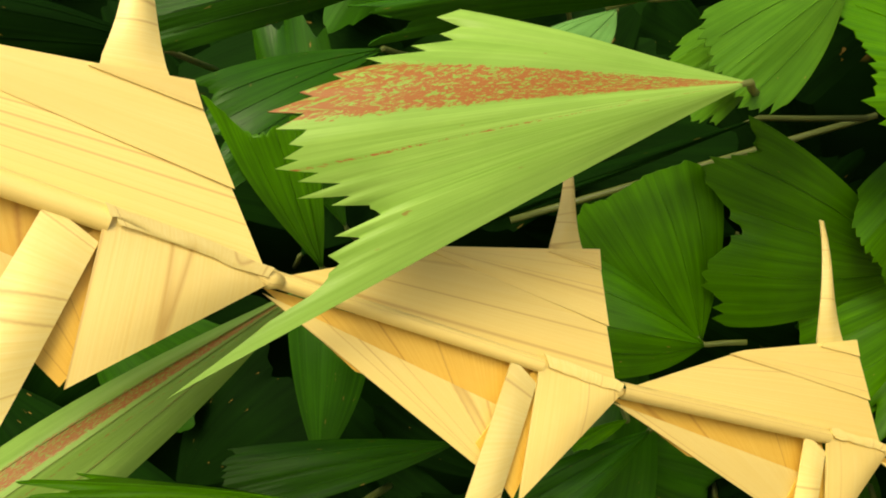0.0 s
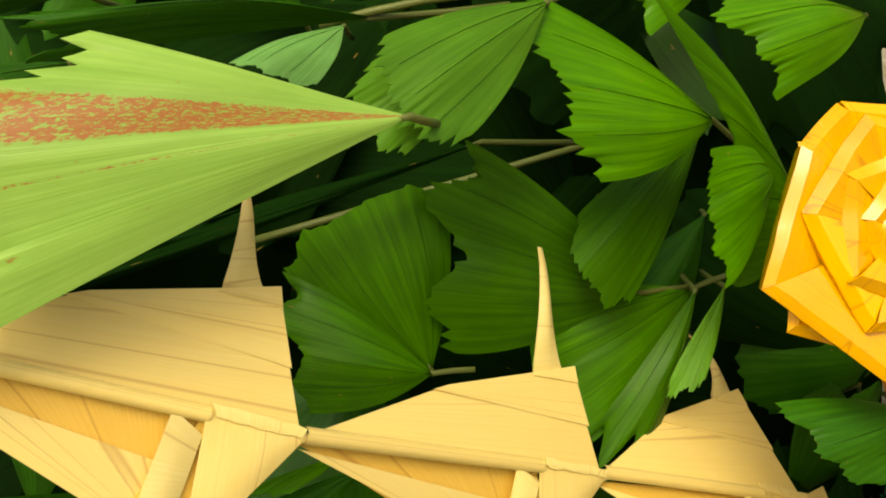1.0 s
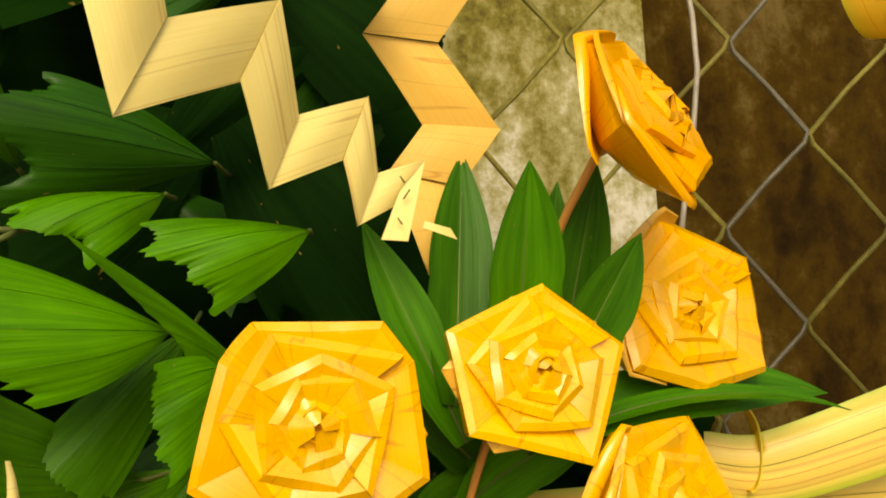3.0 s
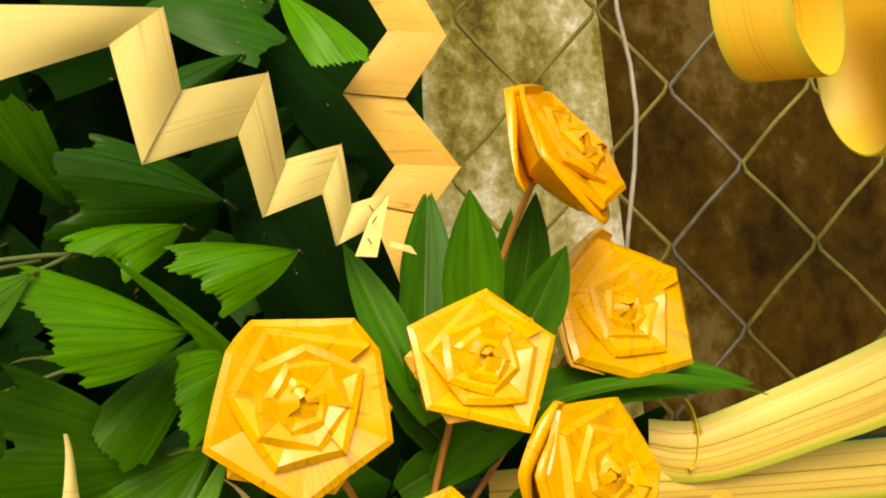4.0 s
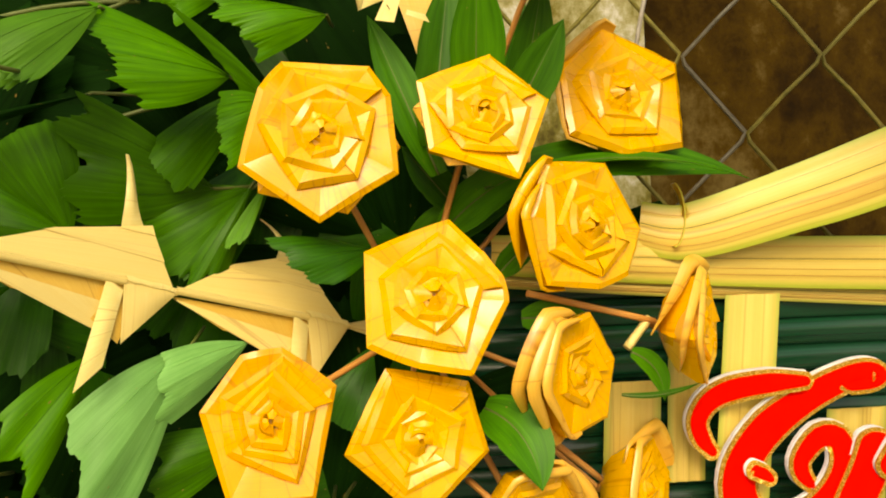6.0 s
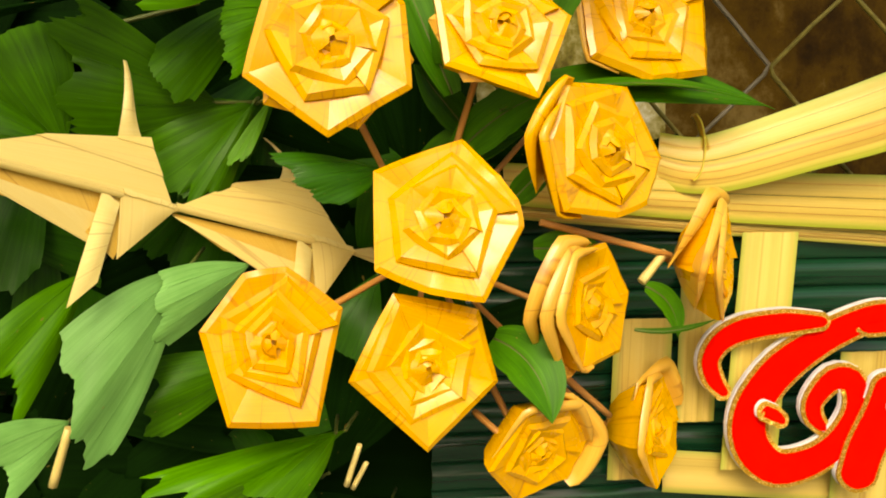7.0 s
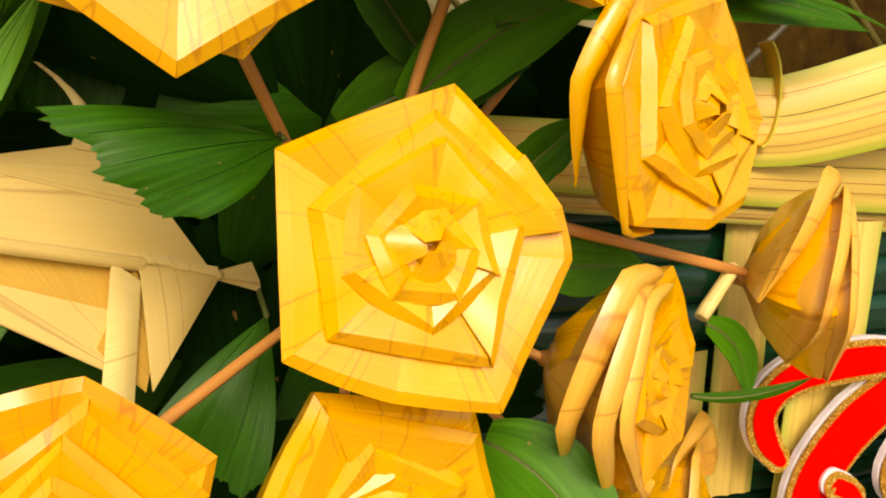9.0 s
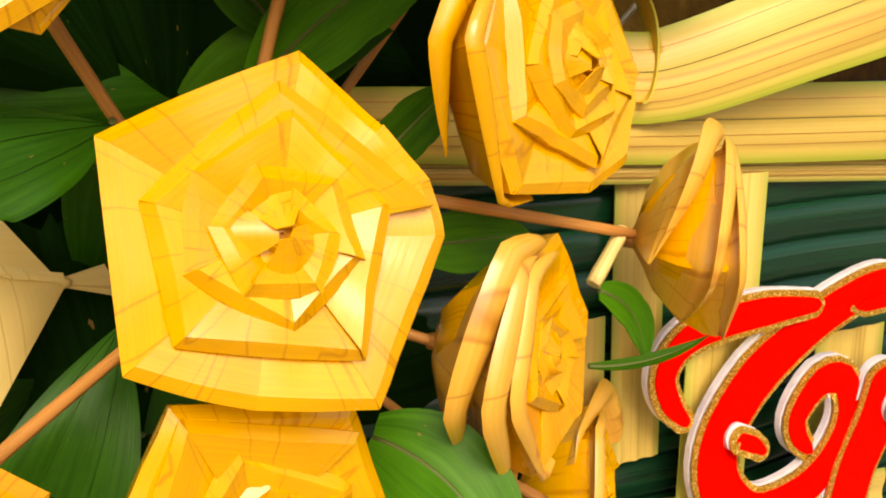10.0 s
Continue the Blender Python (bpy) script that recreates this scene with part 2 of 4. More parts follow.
# ground out of view, paled so that it bounces light up into the shadows
ground = part("ground", grid(bmesh.new(), 60, 60, lambda u, v: Vector(((u - 0.5) * 120, (v - 0.5) * 120, 0.02 * noise.noise(Vector((u * 40, v * 40, 0)))))), BOUNCE_GROUND)
tagged(ground, "unseen ground, kept pale to bounce fill light on the display", "ground", kind="structure")
wall = box("wall_back", (-3.0, 0.72, 0.0), (4.0, 0.84, 2.6), BROWN)
tagged(wall, "brown stained wall behind the wire fence", "wall", kind="structure")

# concrete fence post
bm = bmesh.new()
bmesh.ops.create_cube(bm, size=1.0)
for v in bm.verts:
    v.co = Vector((0.485 + v.co.x * 0.185, 0.58 + v.co.y * 0.10, 1.05 + v.co.z * 2.1))
bmesh.ops.subdivide_edges(bm, edges=bm.edges[:], cuts=9, use_grid_fill=True)
for v in bm.verts:
    v.co += 0.004 * noise.noise_vector(v.co * 18)
post = part("fence_post", bm, CONCRETE)
tagged(post, "weathered grey concrete fence post with yellow lichen", "fence post")

# ---- fan leaves ----
def fan_leaf(base, a, c, mat=LEAF, bulge=0.15, cup=0.12, teeth=11, deep=0.07, stalk=None, label="", twist=0.0, tail=0.0, pleat=0.0008, curl=0.0, veins=3, waist=0.16):
    """A fishtail-palm leaflet: a wedge from base that opens to a toothed edge between a and c."""
    base, a, c = Vector(base), Vector(a), Vector(c)
    ea, ec = a - base, c - base
    size = max(ea.length, ec.length)
    nor = ec.cross(ea)
    nor.normalize()
    if nor.y > 0:
        nor.negate()
    rnd = random.Random(round(base.x * 9173 + base.z * 3571 + a.x * 557))
    teeth = int(teeth * 1.5)
    heights = [rnd.uniform(0.15, 1.0) for _ in range(teeth + 2)]
    per = 4
    nv, nu = teeth * per, 18
    mid = (ea + ec) * 0.5
    ph, vc = rnd.uniform(0, 6), rnd.uniform(0.35, 0.62)
    crease = rnd.uniform(0.06, 0.16) * rnd.choice((-1, 1))

    def f(u, v):
        k = min(int(v * teeth), teeth - 1)
        s = v * teeth - k
        tooth = heights[k] * (s if v < 0.5 else 1 - s) ** 1.15
        reach = 1 + 0.75 * deep * (tooth - 0.4) + 0.20 * noise.noise(Vector((v * 4.5, ph, 1))) + tail * max(0, (v - 0.9) / 0.1) ** 2
        d = ea.lerp(ec, v) + mid * bulge * math.sin(math.pi * v)
        edge = math.sin(math.pi * v)
        side = (ec - ea) * (waist * math.sin(math.pi * u) * (v - 0.5))
        q = base + d * u * (1 + (reach - 1) * u ** (9 if tail == 0 else 4)) + side
        q += nor * size * (cup * math.sin(math.pi * min(1, u * 0.9)) * (0.4 + 0.6 * edge) + twist * (v - 0.5) * u - curl * u ** 3 * (0.5 + 0.5 * math.sin(ph + 4 * v)))
        q += nor * size * u * crease * (0.25 - abs(v - vc))
        q += nor * size * pleat * math.sin(v * 17 + ph) * min(1, 2 * u)
        q += nor * size * 0.05 * u * noise.noise(Vector((u * 1.6 + ph, v * 2.2, ph)))
        return q

    ob = thing("palm_leaf", base, label or "glossy green palm leaf with a ragged toothed end", "leaf", "palm leaves")
    for h in (vc, 0.5 * vc, 0.5 + 0.5 * vc)[:veins]:
        pts = [f(0.02 + 0.9 * k / 12, h) - base + nor * 0.0004 for k in range(13)]
        part("vein", tube(bmesh.new(), pts, [0.00022 - 0.00001 * k for k in range(13)], 5), mat, ob)
    bm = grid(bmesh.new(), nu, nv, f)
    bmesh.ops.translate(bm, verts=bm.verts, vec=-base)
    part("blade", bm, mat, ob, "", 0.0004)
    s = Vector(stalk) - base if stalk else -mid * 0.12 + Vector((0, 0.03, 0))
    part("leaf_stalk", tube(bmesh.new(), [mid * 0.05, Vector(), s * 0.5 + Vector((0, 0.002, 0)), s], [0.0006, 0.0011, 0.0012, 0.0012], 6), PETIOLE, ob)
    return ob


RUSTY = "pale green palm leaf with rust specks and a torn end"
fan_leaf((0.083, 0.208, 1.357), (0.001, 0.200, 1.377), (-0.019, 0.187, 1.2995), LEAF_RUST, 0.22, 0.04, 13, 0.16, None, RUSTY, 0.0, 0.38, 0.0008, veins=0, waist=-0.02)
fan_leaf((-0.037, 0.250, 1.302), (-0.133, 0.215, 1.247), (-0.108, 0.215, 1.226), LEAF_RUST, 0.1, 0.03, 8, 0.05, None, "long rust-speckled green leaf under the fish garland", 0.0, 0.0, 0.003)
fan_leaf((-0.023, 0.235, 1.235), (-0.092, 0.200, 1.254), (-0.081, 0.200, 1.242), LEAF_BRIGHT, 0.1, 0.1, 7, 0.06)
fan_leaf((0.128, 0.260, 1.400), (0.074, 0.235, 1.381), (0.099, 0.235, 1.352), LEAF_MID, 0.10, 0.06, 10, 0.13)
fan_leaf((0.184, 0.335, 1.306), (0.104, 0.296, 1.364), (0.102, 0.325, 1.284), LEAF_FRESH, 0.0, 0.03, 12, 0.10, (0.208, 0.345, 1.308))
fan_leaf((0.099, 0.325, 1.277), (0.102, 0.315, 1.346), (0.043, 0.310, 1.317), LEAF_FRESH, 0.05, 0.04, 9, 0.04)
fan_leaf((0.099, 0.318, 1.277), (0.044, 0.305, 1.316), (0.054, 0.305, 1.265), LEAF_FRESH, 0.05, 0.1, 9, 0.04, (0.115, 0.320, 1.278))
fan_leaf((0.196, 0.296, 1.370), (0.118, 0.262, 1.407), (0.147, 0.268, 1.345), LEAF_BRIGHT, 0.02, 0.08, 13, 0.15, (0.232, 0.318, 1.352))
fan_leaf((0.236, 0.310, 1.342), (0.164, 0.264, 1.404), (0.205, 0.312, 1.308), LEAF_FRESH, -0.34, 0.06, 12, 0.10)
fan_leaf((0.255, 0.300, 1.410), (0.183, 0.280, 1.412), (0.217, 0.280, 1.379), LEAF_BRIGHT, 0.08, 0.12, 12, 0.10)
fan_leaf((0.196, 0.305, 1.427), (0.132, 0.280, 1.417), (0.168, 0.280, 1.396), LEAF_BRIGHT, 0.0, 0.14, 9, 0.08)
fan_leaf((0.124, 0.275, 1.401), (0.070, 0.250, 1.376), (0.081, 0.250, 1.349), LEAF_MID, 0.0, 0.12, 9, 0.09, (0.144, 0.280, 1.411))
fan_leaf((0.207, 0.335, 1.371), (0.148, 0.310, 1.334), (0.171, 0.310, 1.302), LEAF_FRESH, 0.05, 0.05, 9, 0.05)
fan_leaf((0.222, 0.300, 1.354), (0.188, 0.280, 1.358), (0.193, 0.280, 1.312), LEAF_FRESH, 0.1, 0.08, 12, 0.10)
fan_leaf((0.208, 0.345, 1.307), (0.138, 0.335, 1.301), (0.161, 0.335, 1.245), LEAF_FRESH, 0.05, 0.1, 9, 0.04, (0.219, 0.330, 1.314))
fan_leaf((0.206, 0.335, 1.307), (0.160, 0.325, 1.248), (0.186, 0.330, 1.243), LEAF_FRESH, 0.0, 0.08, 7, 0.04)
fan_leaf((0.216, 0.330, 1.309), (0.188, 0.320, 1.270), (0.203, 0.320, 1.272), LEAF_MID, 0.0, 0.05, 6, 0.15)
fan_leaf((0.279, 0.300, 1.264), (0.209, 0.280, 1.272), (0.247, 0.280, 1.240), LEAF, 0.0, 0.1, 11, 0.08)
fan_leaf((0.202, 0.325, 1.208), (0.150, 0.300, 1.206), (0.156, 0.300, 1.163), LEAF_PALE, 0.12, 0.06, 12, 0.06)
fan_leaf((0.167, 0.315, 1.208), (0.099, 0.285, 1.174), (0.121, 0.280, 1.095), LEAF_PALE, 0.05, 0.06, 11, 0.05)
fan_leaf((0.257, 0.310, 1.106), (0.139, 0.270, 1.097), (0.179, 0.270, 1.073), LEAF_BRIGHT, 0.0, 0.1, 7, 0.04)
fan_leaf((0.250, 0.300, 1.107), (0.193, 0.270, 1.088), (0.228, 0.270, 1.076), LEAF_BRIGHT, 0.0, 0.1, 7, 0.04)
fan_leaf((0.109, 0.330, 1.205), (0.057, 0.300, 1.173), (0.073, 0.300, 1.120), LEAF_BRIGHT, 0.0, 0.08, 8, 0.05)
fan_leaf((0.100, 0.310, 1.121), (0.058, 0.290, 1.124), (0.071, 0.290, 1.081), LEAF_PALE, 0.0, 0.08, 8, 0.05)
fan_leaf((0.207, 0.330, 1.149), (0.145, 0.320, 1.154), (0.142, 0.310, 1.103), LEAF_FRESH, 0.0, 0.08, 8, 0.05)
fan_leaf((0.284, 0.350, 1.199), (0.236, 0.340, 1.159), (0.277, 0.330, 1.139), LEAF, 0.0, 0.08, 8, 0.05)
fan_leaf((0.137, 0.340, 1.443), (0.083, 0.300, 1.494), (0.129, 0.300, 1.490), LEAF_FRESH, 0.0, 0.08, 8, 0.06)
fan_leaf((0.220, 0.340, 1.446), (0.145, 0.310, 1.482), (0.131, 0.310, 1.423), LEAF, 0.05, 0.1, 11, 0.07)
fan_leaf((0.235, 0.340, 1.535), (0.187, 0.320, 1.514), (0.189, 0.320, 1.486), LEAF, 0.0, 0.08, 8, 0.06)
fan_leaf((0.255, 0.330, 1.573), (0.269, 0.300, 1.512), (0.306, 0.300, 1.522), LEAF_BRIGHT, 0.0, 0.08, 8, 0.10)
fan_leaf((0.189, 0.350, 1.443), (0.226, 0.320, 1.507), (0.263, 0.320, 1.489), LEAF_SHADED, 0.0, 0.08, 8, 0.06)
fan_leaf((0.123, 0.330, 1.469), (0.075, 0.310, 1.520), (0.110, 0.310, 1.527), LEAF_SHADED, 0.0, 0.08, 8, 0.06)
fan_leaf((0.075, 0.300, 1.403), (-0.023, 0.250, 1.391), (-0.012, 0.250, 1.378), LEAF, 0.0, 0.1, 9, 0.05, (0.125, 0.310, 1.412))
fan_leaf((-0.022, 0.290, 1.383), (-0.082, 0.260, 1.365), (-0.069, 0.260, 1.329), LEAF, 0.0, 0.08, 9, 0.05)
fan_leaf((0.065, 0.330, 1.407), (0.023, 0.310, 1.388), (0.055, 0.310, 1.381), LEAF_PALE, 0.0, 0.06, 8, 0.05)
fan_leaf((0.115, 0.310, 1.362), (0.016, 0.280, 1.331), (-0.020, 0.270, 1.309), LEAF_SHADED, 0.0, 0.08, 9, 0.05, (0.162, 0.330, 1.365))
fan_leaf((0.007, 0.280, 1.246), (-0.070, 0.250, 1.248), (-0.050, 0.250, 1.229), LEAF, 0.0, 0.1, 8, 0.05)
fan_leaf((0.074, 0.290, 1.250), (0.022, 0.270, 1.234), (0.041, 0.270, 1.222), LEAF, 0.0, 0.1, 8, 0.05)
fan_leaf((0.065, 0.285, 1.254), (0.037, 0.270, 1.248), (0.050, 0.270, 1.246), LEAF_BRIGHT, 0.0, 0.1, 6, 0.10)
fan_leaf((-0.040, 0.275, 1.305), (-0.071, 0.250, 1.356), (-0.039, 0.250, 1.353), LEAF_FRESH, 0.0, 0.06, 9, 0.05)
fan_leaf((-0.096, 0.280, 1.380), (-0.148, 0.240, 1.394), (-0.144, 0.240, 1.368), LEAF_SHADED, 0.0, 0.08, 9, 0.05)
fan_leaf((-0.020, 0.290, 1.406), (-0.096, 0.250, 1.393), (-0.088, 0.250, 1.372), LEAF, 0.0, 0.1, 9, 0.05)

# leaves that fill the depth, most coloured shade-dark, before a sheet of painted shade
screen = part("leaf_screen", grid(bmesh.new(), 60, 60, lambda u, v: Vector((-1.3 + 1.69 * u, 0.50 + 0.03 * noise.noise(Vector((u * 23, v * 23, 3))), 0.5 + 1.5 * v))), LEAF_SHADED, None, "", 0.004)
tagged(screen, "near-black bumpy sheet standing for the shade between the leaves", "leaf screen", kind="structure")
rl = random.Random(7)
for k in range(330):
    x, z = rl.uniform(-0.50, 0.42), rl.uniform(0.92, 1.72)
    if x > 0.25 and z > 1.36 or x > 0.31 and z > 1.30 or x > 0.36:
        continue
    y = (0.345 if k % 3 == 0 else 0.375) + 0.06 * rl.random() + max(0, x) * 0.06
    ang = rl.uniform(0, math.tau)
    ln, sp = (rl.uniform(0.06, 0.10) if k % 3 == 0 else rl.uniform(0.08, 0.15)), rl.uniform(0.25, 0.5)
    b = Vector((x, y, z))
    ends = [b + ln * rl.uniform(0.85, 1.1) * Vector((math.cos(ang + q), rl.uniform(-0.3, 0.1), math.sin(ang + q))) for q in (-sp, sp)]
    fan_leaf(b, ends[0], ends[1], LEAF if k % 3 == 0 else LEAF_SHADED, teeth=7, cup=0.1, label="green palm leaf deep in the display, most coloured as in shade", veins=0)


# more fill leaves lower right, every other one coloured as if in shade
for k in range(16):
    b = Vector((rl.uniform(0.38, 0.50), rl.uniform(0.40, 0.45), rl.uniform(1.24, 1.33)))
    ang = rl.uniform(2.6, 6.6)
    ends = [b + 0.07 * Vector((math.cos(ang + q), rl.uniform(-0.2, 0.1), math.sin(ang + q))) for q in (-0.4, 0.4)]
    fan_leaf(b, ends[0], ends[1], LEAF_SHADED if k % 2 else LEAF, teeth=7, label="green palm leaf deep in the display, most coloured as in shade", veins=0)

# ---- leaf roses ----
def rose(place, axis, corners, mat=ROSE, first=0.82, heights=(0.0, 0.02, 0.05, 0.08), twist=-8.0, depth=0.8, stem_to=None, label="", seed=1, wraps=(), outer_mat=None, under=True, heart=0.12, sides=5.3, hand=1):
    """A rose folded from one leaf strip. corners: the outline as (angle, radius in mm). Flat petals with bent rims
    lie along each side, winding inwards; wraps (angle, span, reach, height, roll) are petals round the outside with
    rolled rims; a rib stick carries it."""
    rnd = random.Random(seed)
    ob = thing("leaf_rose", place, label or "yellow rose folded from a glossy palm leaf strip", "leaf rose", "leaf roses")
    q = Vector(axis).normalized().to_track_quat("Z", "Y")
    ob.rotation_mode = "QUATERNION"
    ob.rotation_quaternion = q
    outline = [(radians(a), r / 1000) for a, r in sorted(corners)]
    R = sum(r for a, r in outline) / len(outline)
    back = R * depth

    def reach_at(a):
        """Radius of the outline in the direction a."""
        n = len(outline)
        for i in range(n):
            (a0, r0), (a1, r1) = outline[i], outline[(i + 1) % n]
            if i == n - 1:
                a1 += math.tau
            for b in (a, a + math.tau, a - math.tau):
                if a0 <= b <= a1:
                    return r0 * r1 * math.sin(a1 - a0) / (r0 * math.sin(b - a0) + r1 * math.sin(a1 - b))
        return R

    def petal(A, B, za, zb, ia, ib, zin, skirt, m, slit=0.0):
        """One side of the winding from corner A to corner B: blade, bent rim and the fold behind it."""
        bow, wob, drop = R * rnd.uniform(-0.004, 0.02), rnd.uniform(0, 9), rnd.uniform(0.02, 0.07) * R
        out = Vector((B.y - A.y, A.x - B.x, 0)).normalized()
        if out.dot(A + B) < 0:
            out.negate()
        rows = 4 + len(skirt)

        def f(u, v):
            i = int(round(v * (rows - 1)))
            e = A.lerp(B, u) + out * bow * math.sin(math.pi * u)
            deep = (A * ia).lerp(B * ib, u)
            z = za + (zb - za) * u + slit * (1 - u) ** 3
            edge = e * (1 - rim / e.length)
            if i < 3:
                pt = deep.lerp(edge, i / 2)
                h = zin + (z - zin) * i / 2 + (0.006 * R if i == 1 else 0)
            elif i == 3:
                pt, h = e, z - drop
            else:
                pt, h = e * skirt[i - 4][0], (z if skirt is not cup else 0.0) + skirt[i - 4][1]
            h += 0.030 * R * noise.noise(Vector((pt.x * 95, pt.y * 95, seed))) if i < 4 else 0
            return Vector((pt.x, pt.y, h))
        part("petal", grid(bmesh.new(), 7, rows - 1, f, (2, 3)), m, ob, "", 0.0005)

    def height(t):
        k = min(max(t, 0.0) * (len(heights) - 1) / 3.2, len(heights) - 1.001)
        return R * (0.045 + heights[int(k)] + (heights[int(k) + 1] - heights[int(k)]) * (k - int(k)))

    rim = 0.075 * R
    cup = [(0.97, -0.22 * back), (0.80, -0.55 * back), (0.52, -0.82 * back), (0.14, -back)]
    fold = [(0.985, -0.11 * R)]
    layers = [(outline, 0.0)]
    if under:
        main = [c for k, c in enumerate(outline) if k == 0 or c[0] - outline[k - 1][0] > radians(30)]
        layers.append(([(a + radians(20), r * rnd.uniform(0.90, 0.97)) for a, r in main], -0.12 * R))
    for pts, z in layers:
        ring = [Vector((r * math.cos(a), r * math.sin(a), 0)) for a, r in pts]
        for i, A in enumerate(ring):
            petal(A, ring[(i + 1) % len(ring)], z, z, first * 0.56, first * 0.56, z - rnd.uniform(0.05, 0.09) * R, cup, (outer_mat or mat) if z < 0 else mat)
    # the strip winds on inwards
    winding, a, t = [], outline[0][0] + radians(twist), 0.0
    while t < 3.4:
        s = first * (1 - 0.22 * t)
        winding.append((a, reach_at(a % math.tau) * s * rnd.uniform(0.955, 1.045), t, max(0.1, (1 - 0.22 * (t + 1)) / (1 - 0.22 * t) * 0.58)))
        step = 1 / sides * rnd.uniform(0.85, 1.15)
        a, t = a + hand * math.tau * step, t + step
    for k in range(len(winding) - 1):
        (a0, r0, t0, i0), (a1, r1, t1, i1) = winding[k], winding[k + 1]
        A, B = Vector((r0 * math.cos(a0), r0 * math.sin(a0), 0)), Vector((r1 * math.cos(a1), r1 * math.sin(a1), 0))
        za, zb = height(t0), height(t1)
        petal(A, B, za, zb, i0, i1, min(za, height(t0 + 1)) - rnd.uniform(0.06, 0.11) * R, fold, mat, 0.035 * R if k == 0 or rnd.random() < 0.25 else 0.0)
    # petals wrapped round the outside, their rims rolled outwards
    for angle, span, far, high, rolled in wraps:
        a0, ext, zr, c = radians(angle), radians(span), R * high, R * rolled
        ph = rnd.uniform(0, 9)

        def g(u, v, a0=a0, ext=ext, zr=zr, c=c, far=far, ph=ph):
            a = a0 + (u - 0.5) * ext
            e = Vector((math.cos(a), math.sin(a), 0)) * reach_at(a % math.tau) * far
            away = e.normalized()
            cc = c * (0.05 + 1.15 * math.sin(math.pi * u ** 0.75))
            top = zr * (0.1 + 1.1 * u) + R * 0.14 * (0.6 - u)
            if v < 0.6:
                w = v / 0.6
                pt = e * (0.08 + 0.92 * w ** 0.75)
                pt.z = -back * 1.04 + (top + back * 1.04) * w
            else:
                th = (v - 0.6) / 0.4 * 2.7
                pt = e + away * (cc - cc * math.cos(th))
                pt.z = top + cc * math.sin(th) * 1.3
            return pt * (1 + 0.03 * noise.noise(Vector((a * 1.5, v * 2, ph))))
        part("outer_petal", grid(bmesh.new(), 18, 20, g), outer_mat or mat, ob, "tan rolled outer petal" if outer_mat else "", 0.0005)
    # rolled heart with small folded flaps
    zh = (heights[-1] + 0.01) * R

    def roll(u, v):
        a = u * math.tau * 1.7 + radians(outline[0][0] * 57)
        r = R * heart * (0.06 + 0.94 * u) * (1.15 - 0.3 * v)
        return Vector((r * math.cos(a), r * math.sin(a), zh + R * (-0.04 + 0.08 * v) + 0.45 * v * r * math.sin(a + seed)))
    part("rolled_heart", grid(bmesh.new(), 26, 4, roll), mat, ob, "", 0.0005)
    def floor(u, v):
        a, r = math.tau * u, R * 0.36 * v
        return Vector((r * math.cos(a), r * math.sin(a), zh - R * (0.015 + 0.05 * v * v)))
    part("heart_base", grid(bmesh.new(), 16, 3, floor), mat, ob)
    for k in range(4):
        a = radians(outline[0][0] * 57 + seed * 40) + k * 1.6 + rnd.uniform(-0.4, 0.4)
        ux, uy = Vector((math.cos(a), math.sin(a), 0)), Vector((-math.sin(a), math.cos(a), 0))
        tip, wide, far = rnd.uniform(0.05, 0.12), rnd.uniform(0.26, 0.42), rnd.uniform(0.20, 0.30)

        def flap(u, v, ux=ux, uy=uy, tip=tip, wide=wide, far=far):
            return ux * R * (far - (far - 0.03) * v) + uy * R * wide * (u - 0.5) * (1 - 0.75 * v) + Vector((0, 0, zh + R * (tip * v - 0.16 * abs(u - 0.45) * (1 - v))))
        part("heart_flap", grid(bmesh.new(), 6, 5, flap), mat, ob, "", 0.0005)
    base = Vector((0, 0, -back))
    if stem_to:
        end = q.inverted() @ (Vector(stem_to) - Vector(place))
        pts = [base + Vector((0, 0, 0.1 * back)), base - Vector((0, 0, 0.004)), base.lerp(end, 0.35) - Vector((0, 0, 0.006)), base.lerp(end, 0.7) - Vector((0, 0, 0.003)), end]
        part("stem", tube(bmesh.new(), pts, [0.0024, 0.0022, 0.0022, 0.002, 0.002], 6), TWIG, ob, "brown palm rib stick")
        part("binding", tube(bmesh.new(), [base + Vector((0, 0, 0.006)), base, base - Vector((0, 0, 0.006))], [0.006, 0.0045, 0.003], 8), TWIG, ob)
    return ob


HUB = (0.315, 0.345, 1.212)
BOWL = (0.0, -0.02, -0.05, -0.03)
rose((0.246, 0.258, 1.331), (-0.05, -1, 0.05), [(29, 46.0), (53, 48.2), (118, 46.5), (142, 43.7), (202, 51.0), (267, 51.6), (331, 49.7)], ROSE, 0.95, (0.0, 0.03, 0.05, 0.04), 6.0, 0.75, HUB, "", 11)
rose((0.345, 0.267, 1.344), (0.02, -1, 0.2), [(13, 43.9), (79, 39.4), (153, 44.9), (213, 42.4), (295, 45.0)], ROSE, 0.95, (0.0, 0.04, 0.08, 0.12), 7.0, 0.85, HUB, "", 12, (), ROSE_PALE, heart=0.2)
rose((0.460, 0.322, 1.367), (0.12, -0.95, 0.20), [(28, 56.0), (100, 52.0), (160, 50.0), (214, 53.4), (270, 44.8), (320, 58.0)], ROSE, 0.90, (0.0, 0.02, 0.02, 0.03), -8.0, 0.85, HUB, "yellow leaf rose with tan outer petals", 13, ((165, 150, 1.02, -0.05, 0.05),), ROSE_PALE, False)
